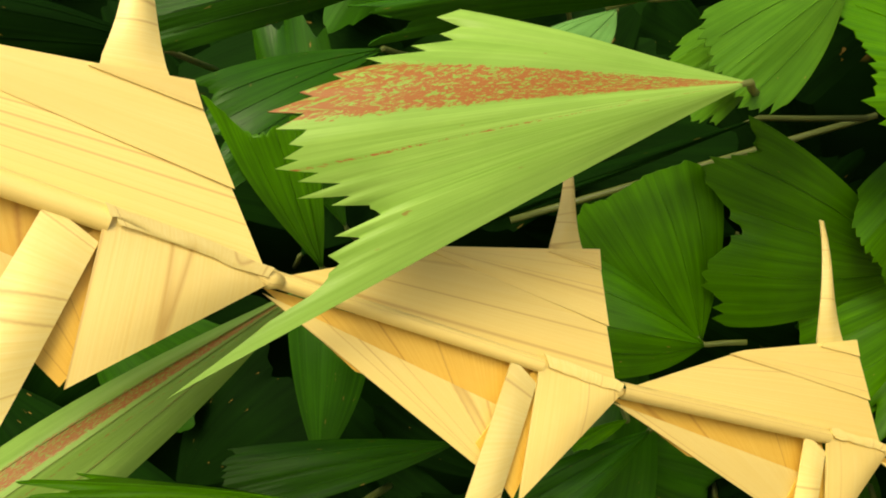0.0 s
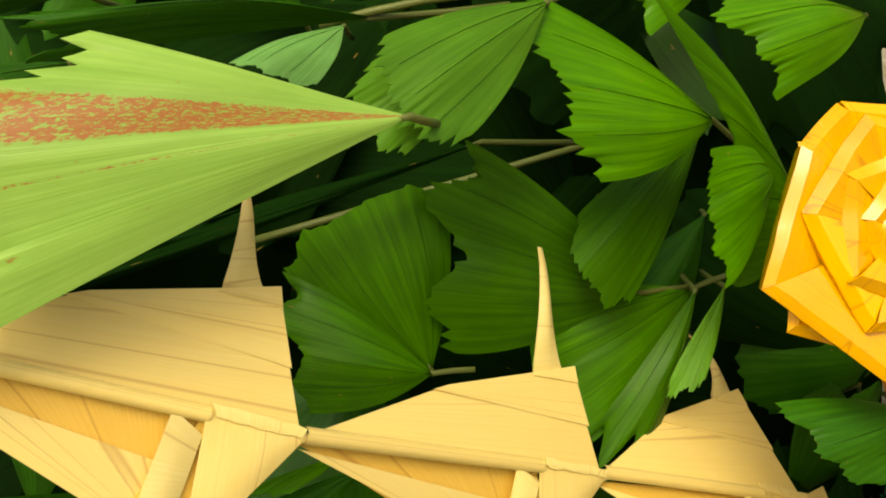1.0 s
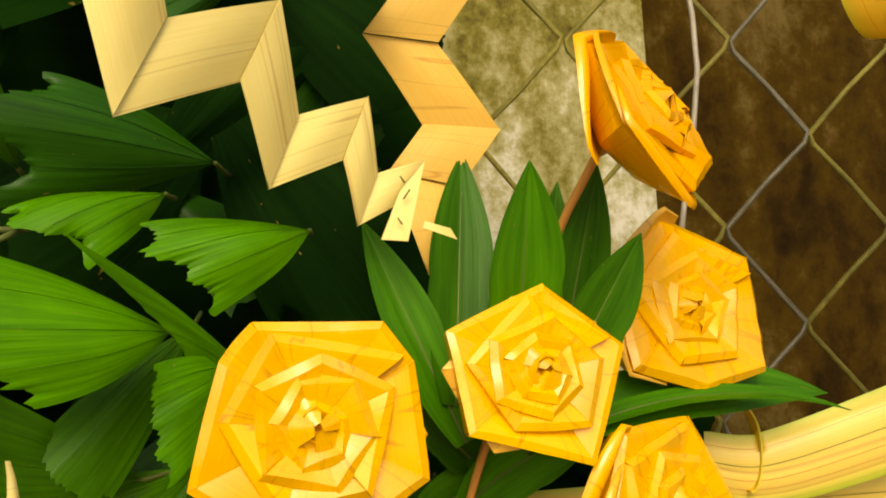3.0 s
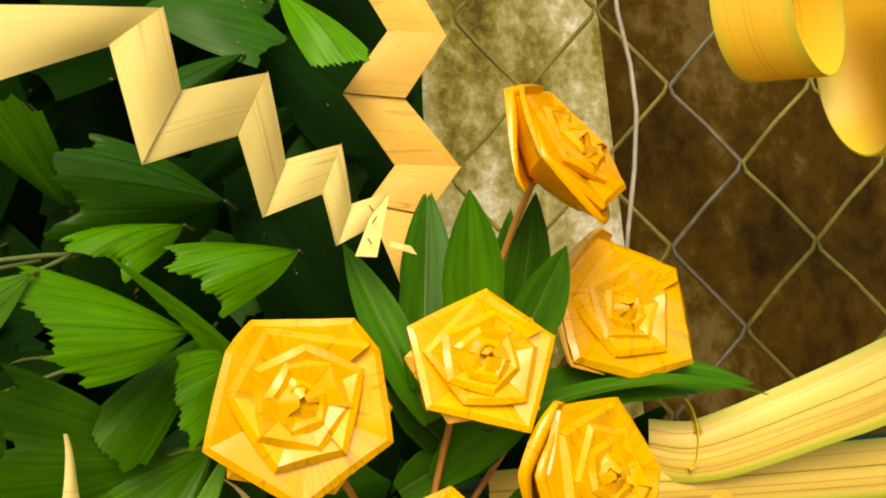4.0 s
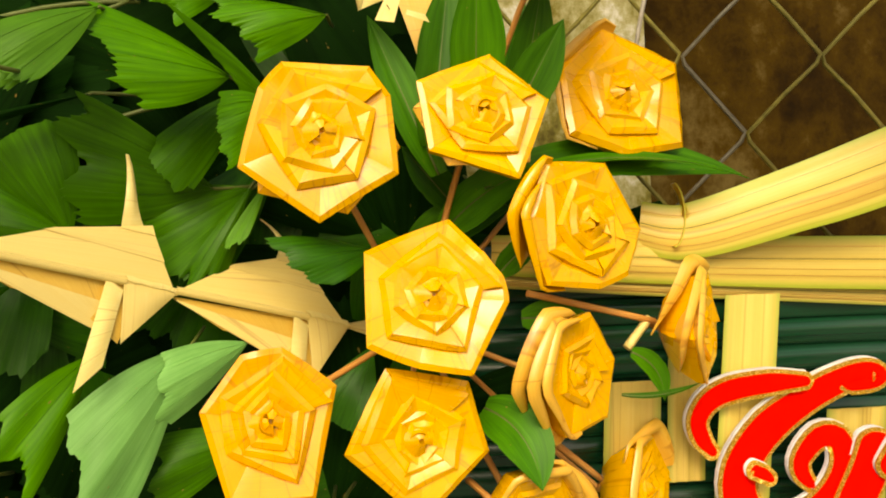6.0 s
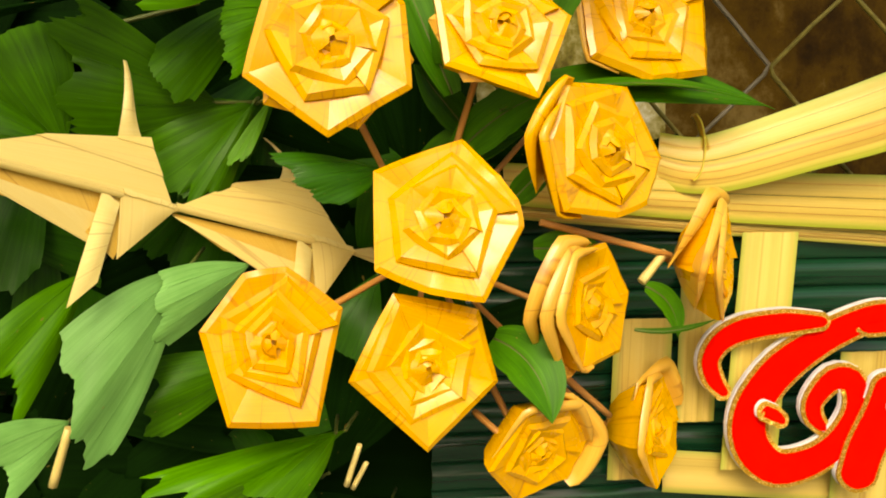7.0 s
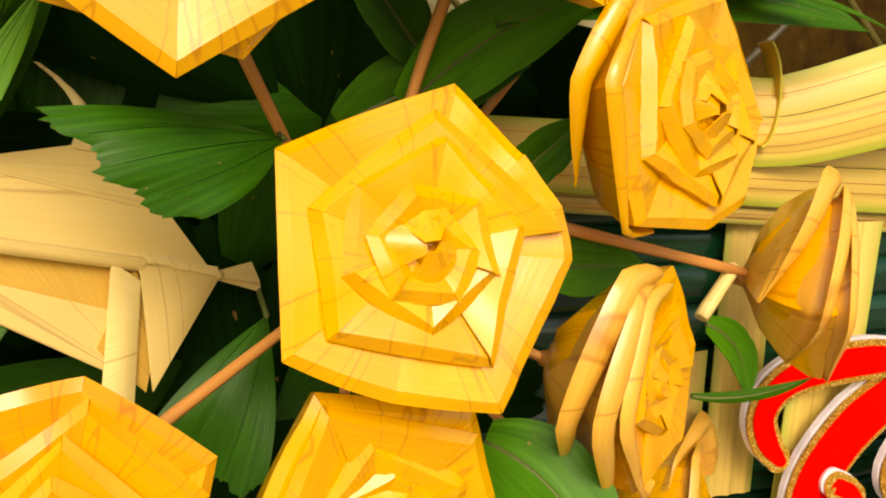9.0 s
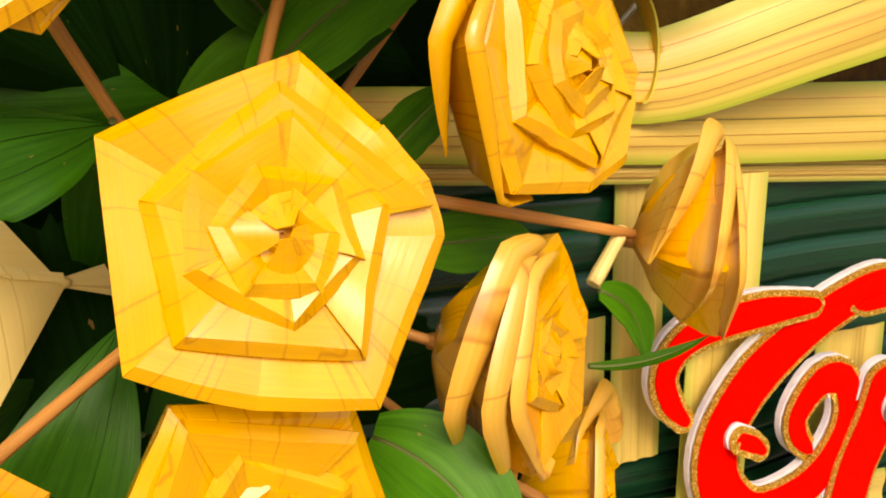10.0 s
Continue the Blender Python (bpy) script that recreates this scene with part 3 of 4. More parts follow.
rose((0.413, 0.277, 1.274), (0.34, -0.95, 0.1), [(63, 47.0), (124, 49.7), (171, 45.4), (226, 49.5), (278, 40.1), (316, 45.1), (357, 47.4)], ROSE, 0.92, (0.0, 0.05, 0.09, 0.12), 9.0, 0.85, HUB, "", 14, ((195, 105, 1.03, -0.10, 0.07), (165, 90, 1.04, -0.35, 0.09)), under=False)
rose((0.309, 0.262, 1.235), (-0.12, -1, 0.2), [(14, 44.0), (40, 41.0), (76, 48.0), (145, 48.5), (216, 49.2), (256, 43.3), (294, 52.0), (354, 45.4)], ROSE, 0.92, (0.0, 0.03, 0.06, 0.09), -9.0, 0.7, HUB, "large glossy yellow leaf rose at the middle", 15, heart=0.10, under=False)
rose((0.409, 0.284, 1.180), (0.52, -0.85, 0.0), [(10, 38.0), (72, 41.0), (130, 40.0), (185, 38.0), (250, 41.0), (310, 41.0)], ROSE, 0.78, BOWL, -9.0, 1.05, HUB, "half-open tan and yellow leaf rose", 16, ((180, 170, 1.0, 0.06, 0.09), (190, 150, 1.10, -0.22, 0.13), (165, 130, 1.12, -0.5, 0.16)), ROSE_PALE, False, 0.17)
rose((0.212, 0.245, 1.171), (0.05, -1, 0.15), [(24, 41.2), (78, 40.8), (111, 39.4), (169, 37.5), (241, 48.3), (297, 50.2)], ROSE_ORANGE, 0.94, (0.0, 0.03, 0.07, 0.12), -11.0, 0.75, HUB, "deep yellow leaf rose beside a leaf fish", 17, heart=0.18, under=False)
rose((0.404, 0.258, 1.458), (0.46, -0.76, 0.46), [(10, 41.0), (75, 44.0), (130, 41.0), (200, 40.0), (262, 45.0), (320, 42.0)], ROSE_ORANGE, 0.90, (0.0, 0.04, 0.09, 0.12), -9.0, 0.68, (0.368, 0.330, 1.371), "orange-yellow leaf rose seen high on its stick", 18, ((190, 190, 1.0, -0.10, 0.05), (250, 150, 1.02, -0.30, 0.08), (150, 120, 1.0, -0.42, 0.08)), None, False)
rose((0.301, 0.274, 1.148), (0.0, -1, 0.0), [(47, 45.5), (114, 48.4), (187, 46.1), (270, 49.0), (347, 43.8)], ROSE, 0.95, BOWL, -6.0, 0.75, HUB, "", 19, heart=0.2, under=False)
rose((0.509, 0.306, 1.206), (0.76, -0.65, 0.03), [(8, 39.0), (66, 41.0), (120, 39.0), (190, 40.0), (255, 41.0), (318, 39.0)], ROSE, 0.90, BOWL, -9.0, 0.80, (0.476, 0.325, 1.208), "narrow tan and yellow leaf rose turned aside", 20, ((185, 170, 1.0, 0.02, 0.08), (170, 140, 1.0, -0.30, 0.13), (130, 110, 1.0, -0.55, 0.16)), ROSE_PALE, False, 0.17)
rose((0.374, 0.285, 1.090), (0.25, -0.85, -0.35), [(8, 36.0), (66, 35.0), (120, 36.0), (190, 37.0), (255, 36.0), (318, 36.0)], ROSE, 0.90, BOWL, -9.0, 0.95, HUB, "half-open tan leaf rose", 21, ((95, 170, 1.0, -0.05, 0.09), (20, 130, 1.08, -0.2, 0.14)), ROSE_PALE, False)
rose((0.485, 0.350, 1.084), (0.66, -0.74, 0.1), [(8, 38.0), (66, 40.0), (120, 38.0), (190, 38.0), (255, 42.0), (318, 38.0)], ROSE, 0.90, BOWL, -9.0, 1.0, HUB, "half-open tan leaf rose", 22, ((170, 180, 1.0, -0.02, 0.10), (75, 120, 1.03, -0.10, 0.13)), ROSE_PALE, False)

# ---- folded leaf fish ----
def plate(pts, z, belly=0.0, cuts=6):
    """A leaf panel between corners on four sides, given in the fish's own plane; z is its height above it."""
    a, b, c, d = (Vector((x, y, z)) for x, y in pts)

    def f(u, v):
        q = (a.lerp(b, u)).lerp(d.lerp(c, u), v)
        q.z += belly * math.sin(math.pi * u) * math.sin(math.pi * v)
        return q
    return grid(bmesh.new(), cuts, cuts, f)


def leaf_fish(left, right, up, seed=1, label="", height=1.0, lean=0.0, fin=0.56):
    left, right = Vector(left), Vector(right)
    x = right - left
    size = x.length
    x.normalize()
    y = (Vector(up) - x * x.dot(Vector(up))).normalized()
    z = x.cross(y)
    m = Matrix((x, y, z)).transposed().to_4x4()
    ob = thing("leaf_fish", left, label or "cream fish folded from a dried palm leaf", "leaf fish", "garland of leaf fish")
    ob.rotation_mode = "QUATERNION"
    ob.rotation_quaternion = m.to_quaternion()

    def piece(name, pts, h, mat, belly=0.0, lab=""):
        bm = plate(pts, 0.75 * h, belly, 8)
        for v in bm.verts:
            v.co = Vector(((v.co.x + lean * max(0, v.co.y) / 0.376) * size, v.co.y * size * height, v.co.z * size))
        if name == "top_fin":
            for v in bm.verts:
                t = max(0.0, min(1.0, (v.co.y / (size * height) - 0.34) / (fin - 0.34)))
                v.co.x += (0.722 * size - v.co.x) * 0.3 * math.sin(math.pi * t) ** 0.8
        if name == "tail_fold":
            for v in bm.verts:
                v.co.y += size * 0.010 * noise.noise(Vector((v.co.x * 900, seed * 3.1, v.co.y * 300)))
        part(name, bm, mat, ob, lab, 0.0006)
    piece("back_panel", [(0.0, 0.0), (0.99, 0.02), (0.853, 0.376), (0.40, 0.222)], 0.030, STRAW, 0.004)
    piece("fold_strip", [(0.36, 0.205), (0.934, 0.175), (0.857, 0.380), (0.41, 0.230)], 0.0375, STRAW, 0.003)
    piece("corner_fold", [(0.70, 0.318), (0.876, 0.325), (0.860, 0.383), (0.72, 0.334)], 0.044, STRAW, 0.001)
    piece("lower_panel", [(0.0, -0.02), (0.27, -0.155), (0.76, -0.155), (0.76, 0.0)], 0.0, STRAW_RECESS, 0.0)
    piece("belly_panel", [(0.0, -0.035), (0.66, -0.315), (0.74, -0.30), (0.72, -0.145)], 0.012, STRAW, 0.004)
    piece("inner_fold", [(0.62, -0.25), (0.76, -0.37), (0.80, -0.2), (0.74, 0.0)], 0.02, STRAW_RECESS, 0.006)
    piece("tail_wrap", [(0.735, 0.02), (0.765, -0.372), (1.0, -0.01), (0.99, 0.015)], 0.050, STRAW, 0.014)
    piece("tail_fold", [(0.735, 0.035), (0.757, 0.004), (0.99, -0.005), (1.0, 0.025)], 0.064, STRAW_PALE, 0.003)
    piece("top_fin", [(0.715, 0.31), (0.835, 0.35), (0.727, fin), (0.712, fin)], 0.018, STRAW_PALE, 0.012)
    piece("side_fin", [(0.655, 0.0), (0.74, -0.05), (0.70, -0.52), (0.59, -0.69)], 0.046, STRAW_PALE, 0.012)

    if seed == 3:
        piece("tail_tab", [(1.0, 0.012), (1.17, 0.065), (1.17, -0.035), (1.0, -0.012)], 0.03, STRAW, 0.006)

    def ridge(u, v):
        a = math.pi * v
        return Vector((size * 0.745 * u, size * (0.004 - 0.020 * math.cos(a)), size * (0.030 + 0.020 * math.sin(a))))
    part("midrib", grid(bmesh.new(), 10, 5, ridge), STRAW, ob)
    part("knot", tube(bmesh.new(), [(size * 0.975, 0, size * 0.035), (size * 1.0, 0, size * 0.03), (size * 1.02, 0, size * 0.03)], [size * 0.010, size * 0.018, size * 0.010], 8), STRAW, ob)
    return ob


KNOTS = [(-0.168, 0.126, 1.356), (-0.039, 0.196, 1.305), (0.054, 0.244, 1.271), (0.158, 0.308, 1.241), (0.267, 0.368, 1.211)]
for k, (high, lean, fin) in enumerate(((0.66, -0.07, 0.72), (0.92, -0.02, 0.615), (0.76, -0.027, 0.79), (0.90, -0.17, 0.56))):
    leaf_fish(KNOTS[k], KNOTS[k + 1], (0, 0.4 if k == 3 else 0.12, 1), k, "", high, lean, fin)

# ---- zigzag ribbons ----
def zigzag(name, folds, mat, label, lift=0.002):
    """A leaf strip folded to and fro; folds are pairs of ends of its fold lines."""
    place = Vector(folds[0][0])
    ob = thing(name, place, label, "leaf ribbon", "zigzag leaf ribbons")
    for k in range(len(folds) - 1):
        (a, b), (c, d) = [[Vector(e) - place for e in fl] for fl in folds[k:k + 2]]
        off = Vector((0, -lift * (k % 2), 0))

        def f(u, v, a=a, b=b, c=c, d=d, off=off, k=k):
            q = a.lerp(c, u).lerp(b.lerp(d, u), v)
            return q + off + Vector((0, -0.0015 * math.sin(math.pi * u) * math.sin(math.pi * v) - 0.001 * math.sin(math.pi * u), 0))
        part("fold", grid(bmesh.new(), 8, 6, f), mat, ob, "", 0.0006)
    return ob


zigzag("zigzag_ribbon", [
    ((0.100, 0.190, 1.457), (0.109, 0.190, 1.498)), ((0.167, 0.215, 1.492), (0.190, 0.210, 1.508)), ((0.178, 0.224, 1.441), (0.196, 0.230, 1.477)),
    ((0.222, 0.250, 1.461), (0.238, 0.250, 1.493)), ((0.233, 0.266, 1.423), (0.246, 0.268, 1.453)), ((0.266, 0.280, 1.437), (0.278, 0.280, 1.464)),
    ((0.273, 0.289, 1.410), (0.283, 0.290, 1.433)), ((0.297, 0.295, 1.422), (0.307, 0.295, 1.440))], STRAW_PALE, "pale leaf strip folded in a zigzag, shrinking to a stapled end")
zigzag("zigzag_ribbon", [
    ((0.300, 0.330, 1.587), (0.339, 0.330, 1.584)), ((0.323, 0.335, 1.550), (0.361, 0.335, 1.548)), ((0.293, 0.340, 1.511), (0.332, 0.340, 1.508)), ((0.325, 0.350, 1.468), (0.368, 0.350, 1.466)),
    ((0.304, 0.345, 1.443), (0.341, 0.345, 1.435)), ((0.321, 0.340, 1.390), (0.338, 0.340, 1.397))], STRAW_ORANGE, "orange-tinged leaf strip folded in a zigzag")

# ---- spear leaves ----
def spear_leaf(base, tip, width, face=(0, -1, 0), bend=(0, 0, 0), mat=SPEAR, label="", fold=0.25):
    base, tip, face = Vector(base), Vector(tip), Vector(face)
    mid = (base + tip) * 0.5 + Vector(bend)
    ob = thing("spear_leaf", base, label or "dark green spear-shaped leaf with a pointed tip", "leaf", "spear leaves")

    def f(u, v):
        p = bez(base, mid, tip, u)
        d = (bez(base, mid, tip, min(1, u + 0.02)) - bez(base, mid, tip, max(0, u - 0.02))).normalized()
        side = d.cross(face).normalized()
        nn = side.cross(d).normalized()
        w = width * (0.30 + 0.70 * math.sin(math.pi * min(1.0, u * 1.15 + 0.05) ** 0.9) if u < 0.5 else (1 - ((u - 0.5) / 0.5) ** 1.9))
        s = (v - 0.5) * 2
        return p - base + side * w * 0.5 * s + nn * (fold * w * 0.5 * abs(s) + 0.008 * width * math.sin(9 * s))
    part("blade", grid(bmesh.new(), 22, 10, f), mat, ob, "", 0.0005)
    part("midrib", tube(bmesh.new(), [f(k / 16, 0.5) for k in range(17)], [0.0010 - 0.00005 * k for k in range(17)], 5), PETIOLE, ob)
    return ob


spear_leaf((0.321, 0.310, 1.328), (0.344, 0.345, 1.453), 0.034)
spear_leaf((0.348, 0.300, 1.339), (0.340, 0.255, 1.433), 0.036)
spear_leaf((0.384, 0.330, 1.335), (0.397, 0.300, 1.439), 0.030)
spear_leaf((0.364, 0.290, 1.333), (0.397, 0.265, 1.402), 0.030)
spear_leaf((0.325, 0.310, 1.311), (0.283, 0.320, 1.416), 0.026)
spear_leaf((0.383, 0.345, 1.358), (0.400, 0.350, 1.438), 0.020)
spear_leaf((0.365, 0.320, 1.310), (0.560, 0.340, 1.312), 0.034, (0, -1, 0.6), (0, 0, 0.022))
spear_leaf((0.357, 0.315, 1.302), (0.548, 0.310, 1.306), 0.014, (0, -0.6, 1), (0, 0, 0.035))
spear_leaf((0.334, 0.340, 1.275), (0.387, 0.290, 1.312), 0.030, (0, -1, 0.3), (0, 0, 0.015))
spear_leaf((0.348, 0.300, 1.160), (0.372, 0.260, 1.115), 0.035, (0, -1, 0.3), (0.01, -0.01, 0.015))
spear_leaf((0.369, 0.330, 1.245), (0.391, 0.310, 1.272), 0.018, (0, -1, 0.3))
spear_leaf((0.384, 0.330, 1.214), (0.434, 0.330, 1.213), 0.024, (0, -1, 0.2))
spear_leaf((0.459, 0.320, 1.188), (0.483, 0.320, 1.153), 0.016, (0, -1, 0.2), (0.012, 0, 0.008))
spear_leaf((0.449, 0.315, 1.160), (0.499, 0.300, 1.167), 0.006, (0, -0.6, 1), (0, 0, -0.008))
spear_leaf((0.344, 0.350, 1.293), (0.305, 0.330, 1.332), 0.026, (0, -1, 0.2))
spear_leaf((0.315, 0.360, 1.267), (0.379, 0.330, 1.290), 0.03, (0, -1, 0.2), (0, 0, 0.01))

# ---- broad leaf bands and woven panel ----
def band(name, pts, width, mat, label, category, side=(0, 0, 1), lift=0.004, group="", ridges=3):
    """A broad leaf strip along pts, its width along side, with lengthwise ribs."""
    pts = [Vector(q) for q in pts]
    place = pts[0].copy()
    side = Vector(side).normalized()
    ob = thing(name, place, label, category, group)

    def f(u, v):
        k = u * (len(pts) - 1)
        i = min(int(k), len(pts) - 2)
        w = k - i
        p0, p1, p2, p3 = pts[max(i - 1, 0)], pts[i], pts[i + 1], pts[min(i + 2, len(pts) - 1)]
        q = 0.5 * ((2 * p1) + (p2 - p0) * w + (2 * p0 - 5 * p1 + 4 * p2 - p3) * w * w + (3 * p1 - p0 - 3 * p2 + p3) * w ** 3)
        d = (p2 - p1).normalized()
        s = (side - d * side.dot(d)).normalized()
        nn = s.cross(d)
        if nn.y > 0:
            nn.negate()
        ww = width[0] + (width[1] - width[0]) * u
        return q - place + s * ww * (v - 0.5) + nn * (lift * math.sin(math.pi * v) - 0.0007 * abs(math.sin(math.pi * v * ridges)) ** 6)
    part("strip", grid(bmesh.new(), 12 * (len(pts) - 1), 24, f), mat, ob, "", 0.0008)
    for h in (0.22, 0.37, 0.58, 0.79):
        part("rib", tube(bmesh.new(), [f(k / 40, h + 0.02 * math.sin(9 * h)) + Vector((0, -0.0005, 0)) for k in range(41)], 0.00022, 5), PETIOLE if h == 0.58 else TWIG, ob, "brown lengthwise rib")
    return ob


band("leaf_band", [(0.489, 0.365, 1.276), (0.523, 0.352, 1.271), (0.587, 0.325, 1.290), (0.650, 0.302, 1.312), (0.795, 0.262, 1.368)], (0.036, 0.058), BAND, "broad yellow leaf band with green edges", "leaf band", (0, 0, 1), 0.004)
band("leaf_band", [(0.374, 0.368, 1.258), (0.502, 0.364, 1.250), (0.673, 0.352, 1.243), (0.992, 0.342, 1.232)], (0.028, 0.048), BAND, "broad yellow leaf band along the panel's top", "leaf band", (0, 0, 1), 0.004)
band("leaf_band", [(0.379, 0.374, 1.240), (0.507, 0.370, 1.230), (0.690, 0.362, 1.217), (1.035, 0.352, 1.190)], (0.012, 0.018), MATSTRIP, "narrow yellow leaf band under the broad one", "leaf band", (0, 0, 1), 0.003)
def loop_band(centre, width, across, down, start, stop, label):
    """A leaf band bent into a loop: a stretch of an oval tube whose length is the band's width."""
    centre, width, across, down = Vector(centre), Vector(width), Vector(across), Vector(down)
    ob = thing("curled_band", centre, label, "leaf band", "curled leaf bands")

    def f(u, v):
        a = start + (stop - start) * u
        return width * v + across * math.cos(a) + down * math.sin(a) * (1 + 0.05 * math.sin(2 * a))
    part("strip", grid(bmesh.new(), 40, 16, f), LOOP, ob, "", 0.0010)
    part("rib", tube(bmesh.new(), [f(k / 40, 0.45) for k in range(41)], 0.0005, 5), PETIOLE, ob, "brown lengthwise rib")
    return ob


loop_band((0.524, 0.195, 1.517), (-0.022, 0.038, 0.0085), (0.021, 0.005, 0.0), (0, 0, -0.039), -0.9, 4.0, "yellow leaf band curled in a small loop")
loop_band((0.552, 0.204, 1.492), (0.106, -0.060, -0.017), (0.0, -0.031, 0.0), (0, 0, -0.056), -1.2, 4.2, "broad yellow leaf band curled in a loop")

panel = thing("woven_panel", (0.33, 0.402, 1.0), "panel of dark green leaf strips and upright yellow strips", "woven panel")
for k in range(14):
    z0, rr = 0.021 * k - 0.02, random.Random(k)

    def f(u, v, z0=z0, rr=rr, j=rr.uniform(-0.001, 0.001)):
        a = math.pi * v
        return Vector((0.62 * u, 0.004 - 0.007 * math.sin(a) + 0.0012 * math.cos(5 * a) + 0.003 * math.sin(u * 26 + z0 * 300) - 0.06 * u, z0 + j - 0.0115 * math.cos(a) + 0.02 * u * 0))
    part("green_strip", grid(bmesh.new(), 20, 6, f), GREENMAT, panel)
PANEL = Vector((0.33, 0.402, 1.0))
for a, b, wide in (((0.485, 0.380, 1.159), (0.479, 0.380, 1.040), 0.044), ((0.533, 0.380, 1.232), (0.526, 0.380, 1.080), 0.030), ((0.577, 0.362, 1.222), (0.560, 0.362, 1.047), 0.043), ((0.657, 0.352, 1.132), (0.648, 0.352, 1.019), 0.050)):
    a, b = Vector(a) - PANEL, Vector(b) - PANEL

    def g(u, v, a=a, b=b, wide=wide):
        return a.lerp(b, u) + Vector((wide * (v - 0.5), -0.004 - 0.0012 * abs(math.sin(math.pi * 3 * v)) ** 4 - 0.1 * wide * (v - 0.5), 0))
    part("yellow_strip", grid(bmesh.new(), 12, 24, g), MATSTRIP, panel, "", 0.0008)
a, b = Vector((0.501, 0.378, 1.044)) - PANEL, Vector((0.687, 0.345, 1.029)) - PANEL
part("yellow_strip", grid(bmesh.new(), 24, 12, lambda u, v: a.lerp(b, u) + Vector((0, -0.001 * math.sin(9 * v), 0.032 * (v - 0.5)))), MATSTRIP, panel, "", 0.0008)
loop_band((0.508, 0.348, 1.284), (0.003, 0.012, 0.0), (0.010, 0.0, 0.0), (0, 0, -0.024), -1.3, 1.5, "small curl of yellow leaf beside the band")

# ---- loose sticks and the ribbon's stapled end ----
def stick(a, b, r, label, mat=TWIG, bow=0.0):
    a, b = Vector(a), Vector(b)
    ob = thing("rib_stick", a, label, "stick", "rib sticks")
    part("stick", tube(bmesh.new(), [(b - a) * k / 5 + Vector((0, 0, bow * math.sin(math.pi * k / 5))) for k in range(6)], [r, r * 1.05, r, r * 0.96, r, r * 0.9], 6), mat, ob)
    return ob


stick((0.025, 0.350, 1.324), (0.174, 0.350, 1.369), 0.0015, "long brown leaf stalk among the leaves", PETIOLE)
stick((0.057, 0.300, 1.400), (0.146, 0.290, 1.412), 0.0014, "pale green leaf stalk among the leaves", PETIOLE, 0.004)
stick((0.256, 0.300, 1.075), (0.263, 0.290, 1.102), 0.0018, "cut pale stick end", STRAW_PALE)
stick((0.260, 0.300, 1.073), (0.267, 0.290, 1.091), 0.0016, "cut pale stick end", STRAW_PALE)
stick((0.094, 0.290, 1.090), (0.105, 0.280, 1.124), 0.0026, "cut pale stick end", STRAW)
stick((0.456, 0.320, 1.191), (0.475, 0.323, 1.211), 0.0032, "short flat pale stick tied behind a rose", STRAW_PALE)
stick((0.386, 0.322, 1.2315), (0.478, 0.321, 1.2085), 0.0024, "brown rib stick behind the roses", TWIG)
stick((0.338, 0.310, 1.113), (0.350, 0.290, 1.102), 0.0022, "brown rib stick behind the roses", TWIG)
stick((0.389, 0.300, 1.139), (0.438, 0.330, 1.100), 0.0024, "brown rib stick behind the roses", TWIG)
end_piece = thing("stapled_end", (0.295, 0.288, 1.421), "stapled pale end of the zigzag ribbon", "leaf end")
o = Vector((0.295, 0.288, 1.421))
qa, qb, qc, qd = (Vector(q) - o for q in ((0.283, 0.287, 1.404), (0.295, 0.287, 1.403), (0.305, 0.289, 1.438), (0.293, 0.289, 1.425)))
part("strip", grid(bmesh.new(), 6, 4, lambda u, v: qa.lerp(qd, u).lerp(qb.lerp(qc, u), v)), STRAW_PALE, end_piece, "", 0.0006)
qa, qb, qc, qd = (Vector(q) - o for q in ((0.304, 0.290, 1.412), (0.303, 0.290, 1.409), (0.317, 0.285, 1.403), (0.314, 0.285, 1.408)))
part("loose_tip", grid(bmesh.new(), 4, 3, lambda u, v: qa.lerp(qd, u).lerp(qb.lerp(qc, u), v)), STRAW_PALE, end_piece, "", 0.0006)
for q1, q2 in (((0.292, 0.284, 1.431), (0.294, 0.284, 1.428)), ((0.293, 0.284, 1.421), (0.296, 0.284, 1.425)), ((0.290, 0.284, 1.413), (0.292, 0.284, 1.410))):
    part("staple", tube(bmesh.new(), [Vector(q1) - o, Vector(q2) - o], 0.0004, 5), WIRE, end_piece, "dark wire staple")

# ---- wire fence ----
fence = thing("wire_fence", (0.553, 0.413, 1.414), "mossy chain-link wire fence in front of a brown wall", "fence")
E1, E2 = Vector((0.061, -0.015, 0.062)), Vector((0.049, -0.0125, -0.065))
for k in range(-3, 14):
    start = (k // 2) * (E1 + E2) + (k % 2) * E1 - 5 * (E1 - E2)
    pts = []
    for m in range(10):
        q = start + m * (E1 - E2)
        for a, b, s in ((q, q + E1, 1), (q + E1, q + E1 - E2, -1)):
            for w in (0.04, 0.5, 0.92):
                pts.append(a.lerp(b, w) + Vector((0, 0.0022 * s * (1 if w < 0.3 else (-1 if w > 0.7 else 0)), 0.001 * math.sin(7 * (k + m + w)))))
    part("wire", tube(bmesh.new(), pts, 0.0019, 6), WIRE if k % 5 else GALV, fence)
cord = thing("hanging_wire", (0.513, 0.385, 1.591), "thin grey wire hanging beside the post", "wire")
o = Vector((0.513, 0.385, 1.591))
part("wire", tube(bmesh.new(), [Vector(q) - o for q in ((0.514, 0.385, 1.679), (0.513, 0.385, 1.591), (0.519, 0.385, 1.550), (0.520, 0.385, 1.514), (0.513, 0.385, 1.470), (0.503, 0.385, 1.427), (0.497, 0.385, 1.397))], 0.0018, 7), CORD, cord)

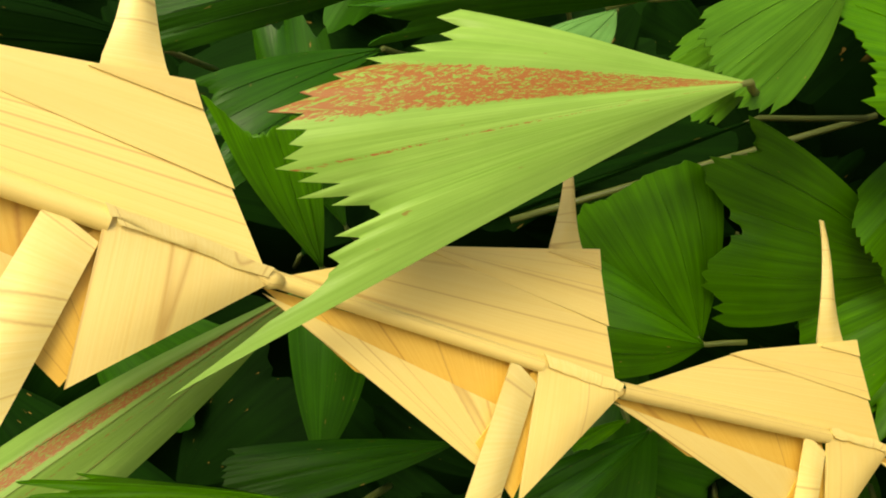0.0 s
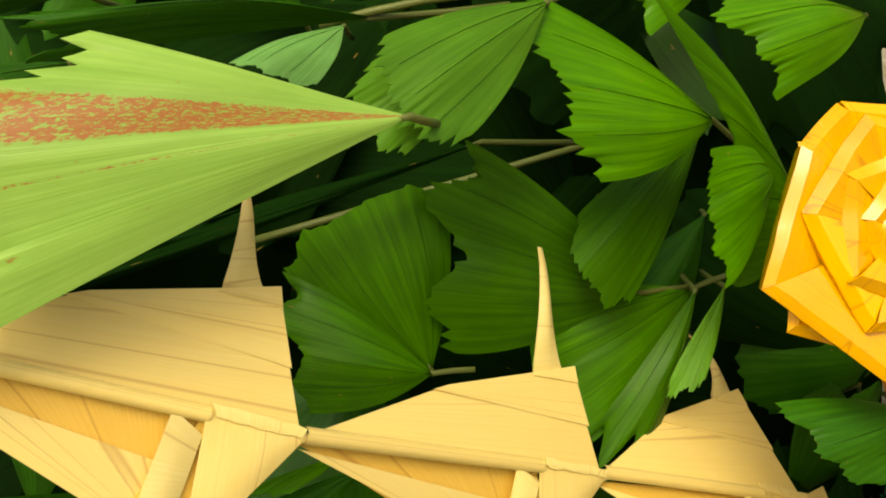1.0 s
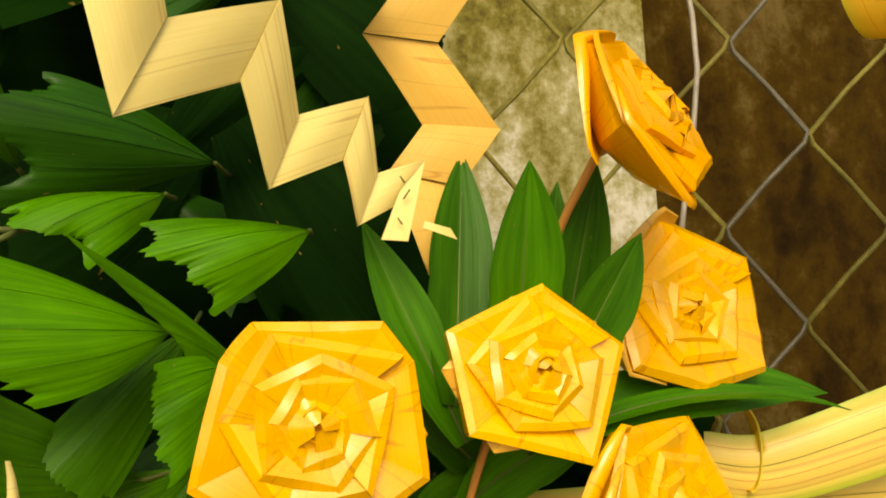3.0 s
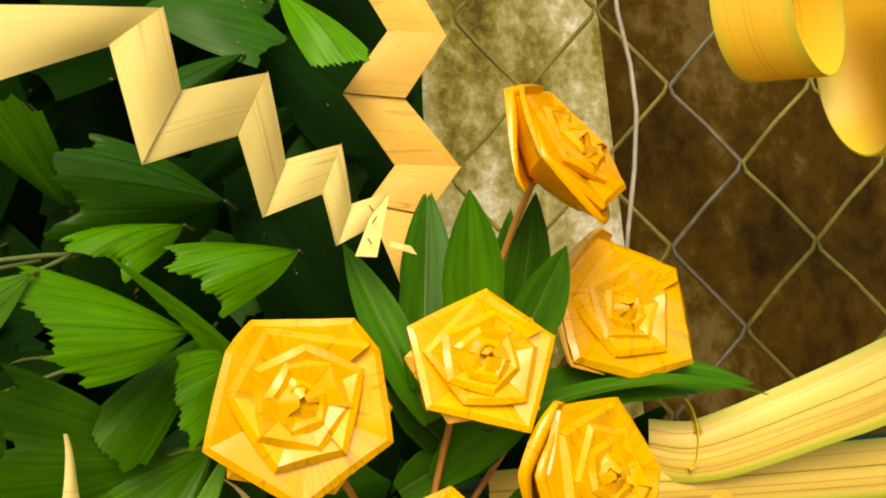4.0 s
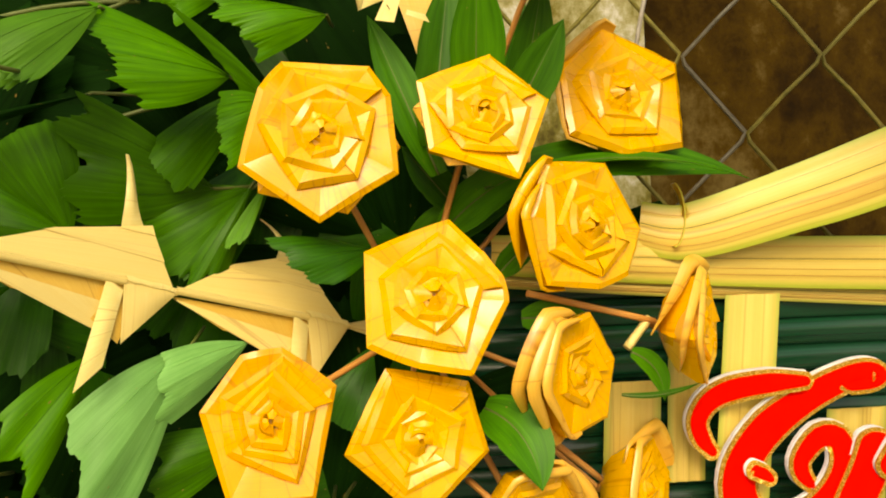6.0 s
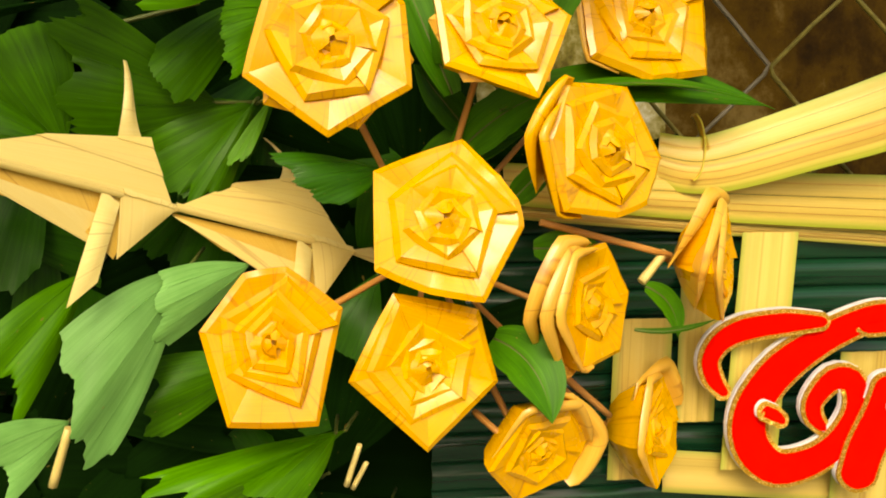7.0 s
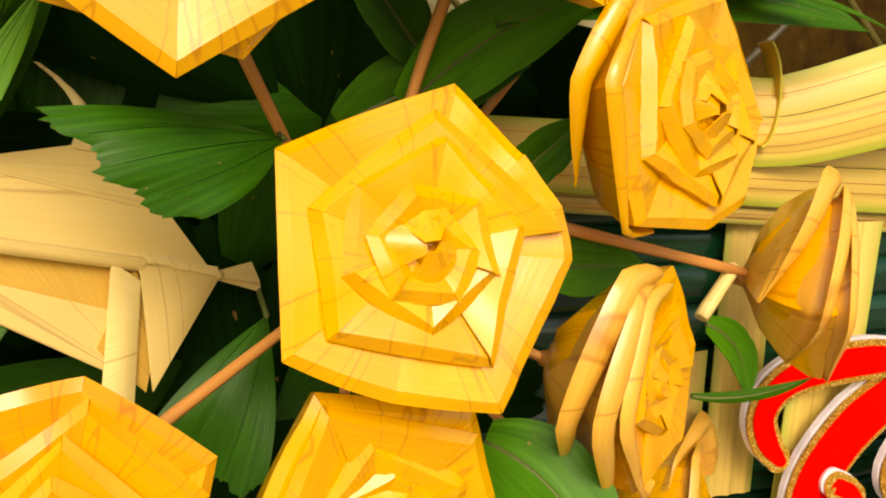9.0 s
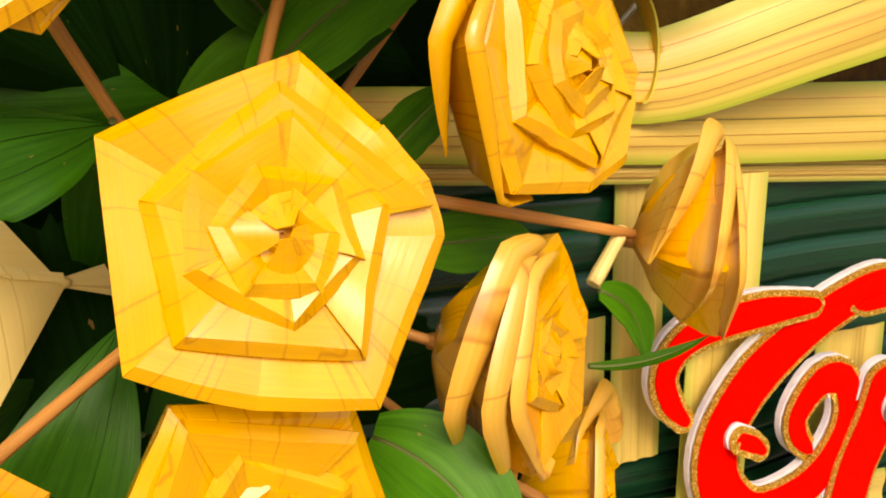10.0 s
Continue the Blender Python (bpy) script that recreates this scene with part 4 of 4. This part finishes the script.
# ---- lettering ----
def spline(pts, u):
    k = u * (len(pts) - 1)
    i = min(int(k), len(pts) - 2)
    w = k - i
    p0, p1, p2, p3 = pts[max(i - 1, 0)], pts[i], pts[i + 1], pts[min(i + 2, len(pts) - 1)]
    return 0.5 * ((2 * p1) + (p2 - p0) * w + (2 * p0 - 5 * p1 + 4 * p2 - p3) * w * w + (3 * p1 - p0 - 3 * p2 + p3) * w ** 3)


def stroke(sign, pts, widths, back):
    """One stroke of a cut-out letter: white foam behind, a gold border, a red face."""
    pts = [Vector(q) for q in pts]
    place = sign.location
    for name, mat, grow, y, thick in (("foam_backing", FOAM, 0.0030, 0.0022, 0.0032), ("gold_border", GOLD, 0.0032, -0.0012, 0.0012), ("red_face", RED, 0.0, -0.0024, 0.0008)):
        def f(u, v, grow=grow, y=y):
            q = spline(pts, u)
            d = spline(pts, min(1, u + 0.01)) - spline(pts, max(0, u - 0.01))
            s = Vector((-d.z, 0, d.x)).normalized()
            k = u * (len(widths) - 1)
            i = min(int(k), len(widths) - 2)
            w = widths[i] + (widths[i + 1] - widths[i]) * (k - i)
            w = 1.4 * w + 2 * grow
            cap = 0.5 * w / max(0.001, d.length * 50)
            e = min(u, 1 - u)
            w *= math.sqrt(max(0.02, 1 - (1 - e / cap) ** 2)) if e < cap else 1.0
            tip = Vector((d.x, 0, d.z)).normalized() * grow * (1 if u > 0.5 else -1) * (1 if e < cap else 0)
            up = Vector((-0.0004, 0, 0.0012)) if y > 0 else Vector()
            return q - place + s * w * (v - 0.5) + tip + up + Vector((0, y - back, 0))
        part(name, grid(bmesh.new(), 60, 6, f), mat, sign, "", thick)


SIGN = "red felt letter with a gold glitter rim on white foam"
c_sign = thing("cutout_letter", (0.556, 0.343, 1.120), SIGN, "sign letter", "cut-out letters")
stroke(c_sign, [(0.601, 0.327, 1.159), (0.575, 0.336, 1.158), (0.549, 0.346, 1.153), (0.533, 0.352, 1.144), (0.525, 0.354, 1.130), (0.528, 0.353, 1.116), (0.536, 0.350, 1.105)], (0.004, 0.010, 0.011, 0.010, 0.009, 0.008, 0.003), 0.0)
stroke(c_sign, [(0.630, 0.331, 1.152), (0.650, 0.326, 1.155), (0.657, 0.324, 1.160), (0.650, 0.326, 1.164), (0.634, 0.330, 1.160), (0.605, 0.337, 1.146), (0.576, 0.344, 1.125), (0.557, 0.348, 1.100), (0.552, 0.349, 1.079), (0.559, 0.348, 1.061), (0.575, 0.344, 1.051), (0.600, 0.338, 1.058), (0.618, 0.333, 1.074), (0.628, 0.331, 1.095), (0.625, 0.332, 1.114), (0.611, 0.335, 1.116), (0.598, 0.338, 1.101), (0.598, 0.338, 1.089), (0.606, 0.336, 1.079)], (0.004, 0.006, 0.006, 0.009, 0.012, 0.014, 0.018, 0.019, 0.019, 0.018, 0.016, 0.014, 0.014, 0.013, 0.012, 0.011, 0.009, 0.008, 0.003), 0.0022)
stroke(c_sign, [(0.559, 0.342, 1.095), (0.568, 0.339, 1.091), (0.574, 0.337, 1.086)], (0.006, 0.006, 0.002), 0.001)
r_sign = thing("cutout_letter", (0.645, 0.327, 1.095), SIGN, "sign letter", "cut-out letters")
stroke(r_sign, [(0.656, 0.324, 1.118), (0.647, 0.326, 1.090), (0.636, 0.329, 1.065), (0.628, 0.331, 1.036)], (0.020, 0.021, 0.021, 0.020), 0.0)
stroke(r_sign, [(0.656, 0.324, 1.088), (0.671, 0.320, 1.107), (0.690, 0.316, 1.113), (0.702, 0.313, 1.103)], (0.010, 0.014, 0.016, 0.012), 0.002)
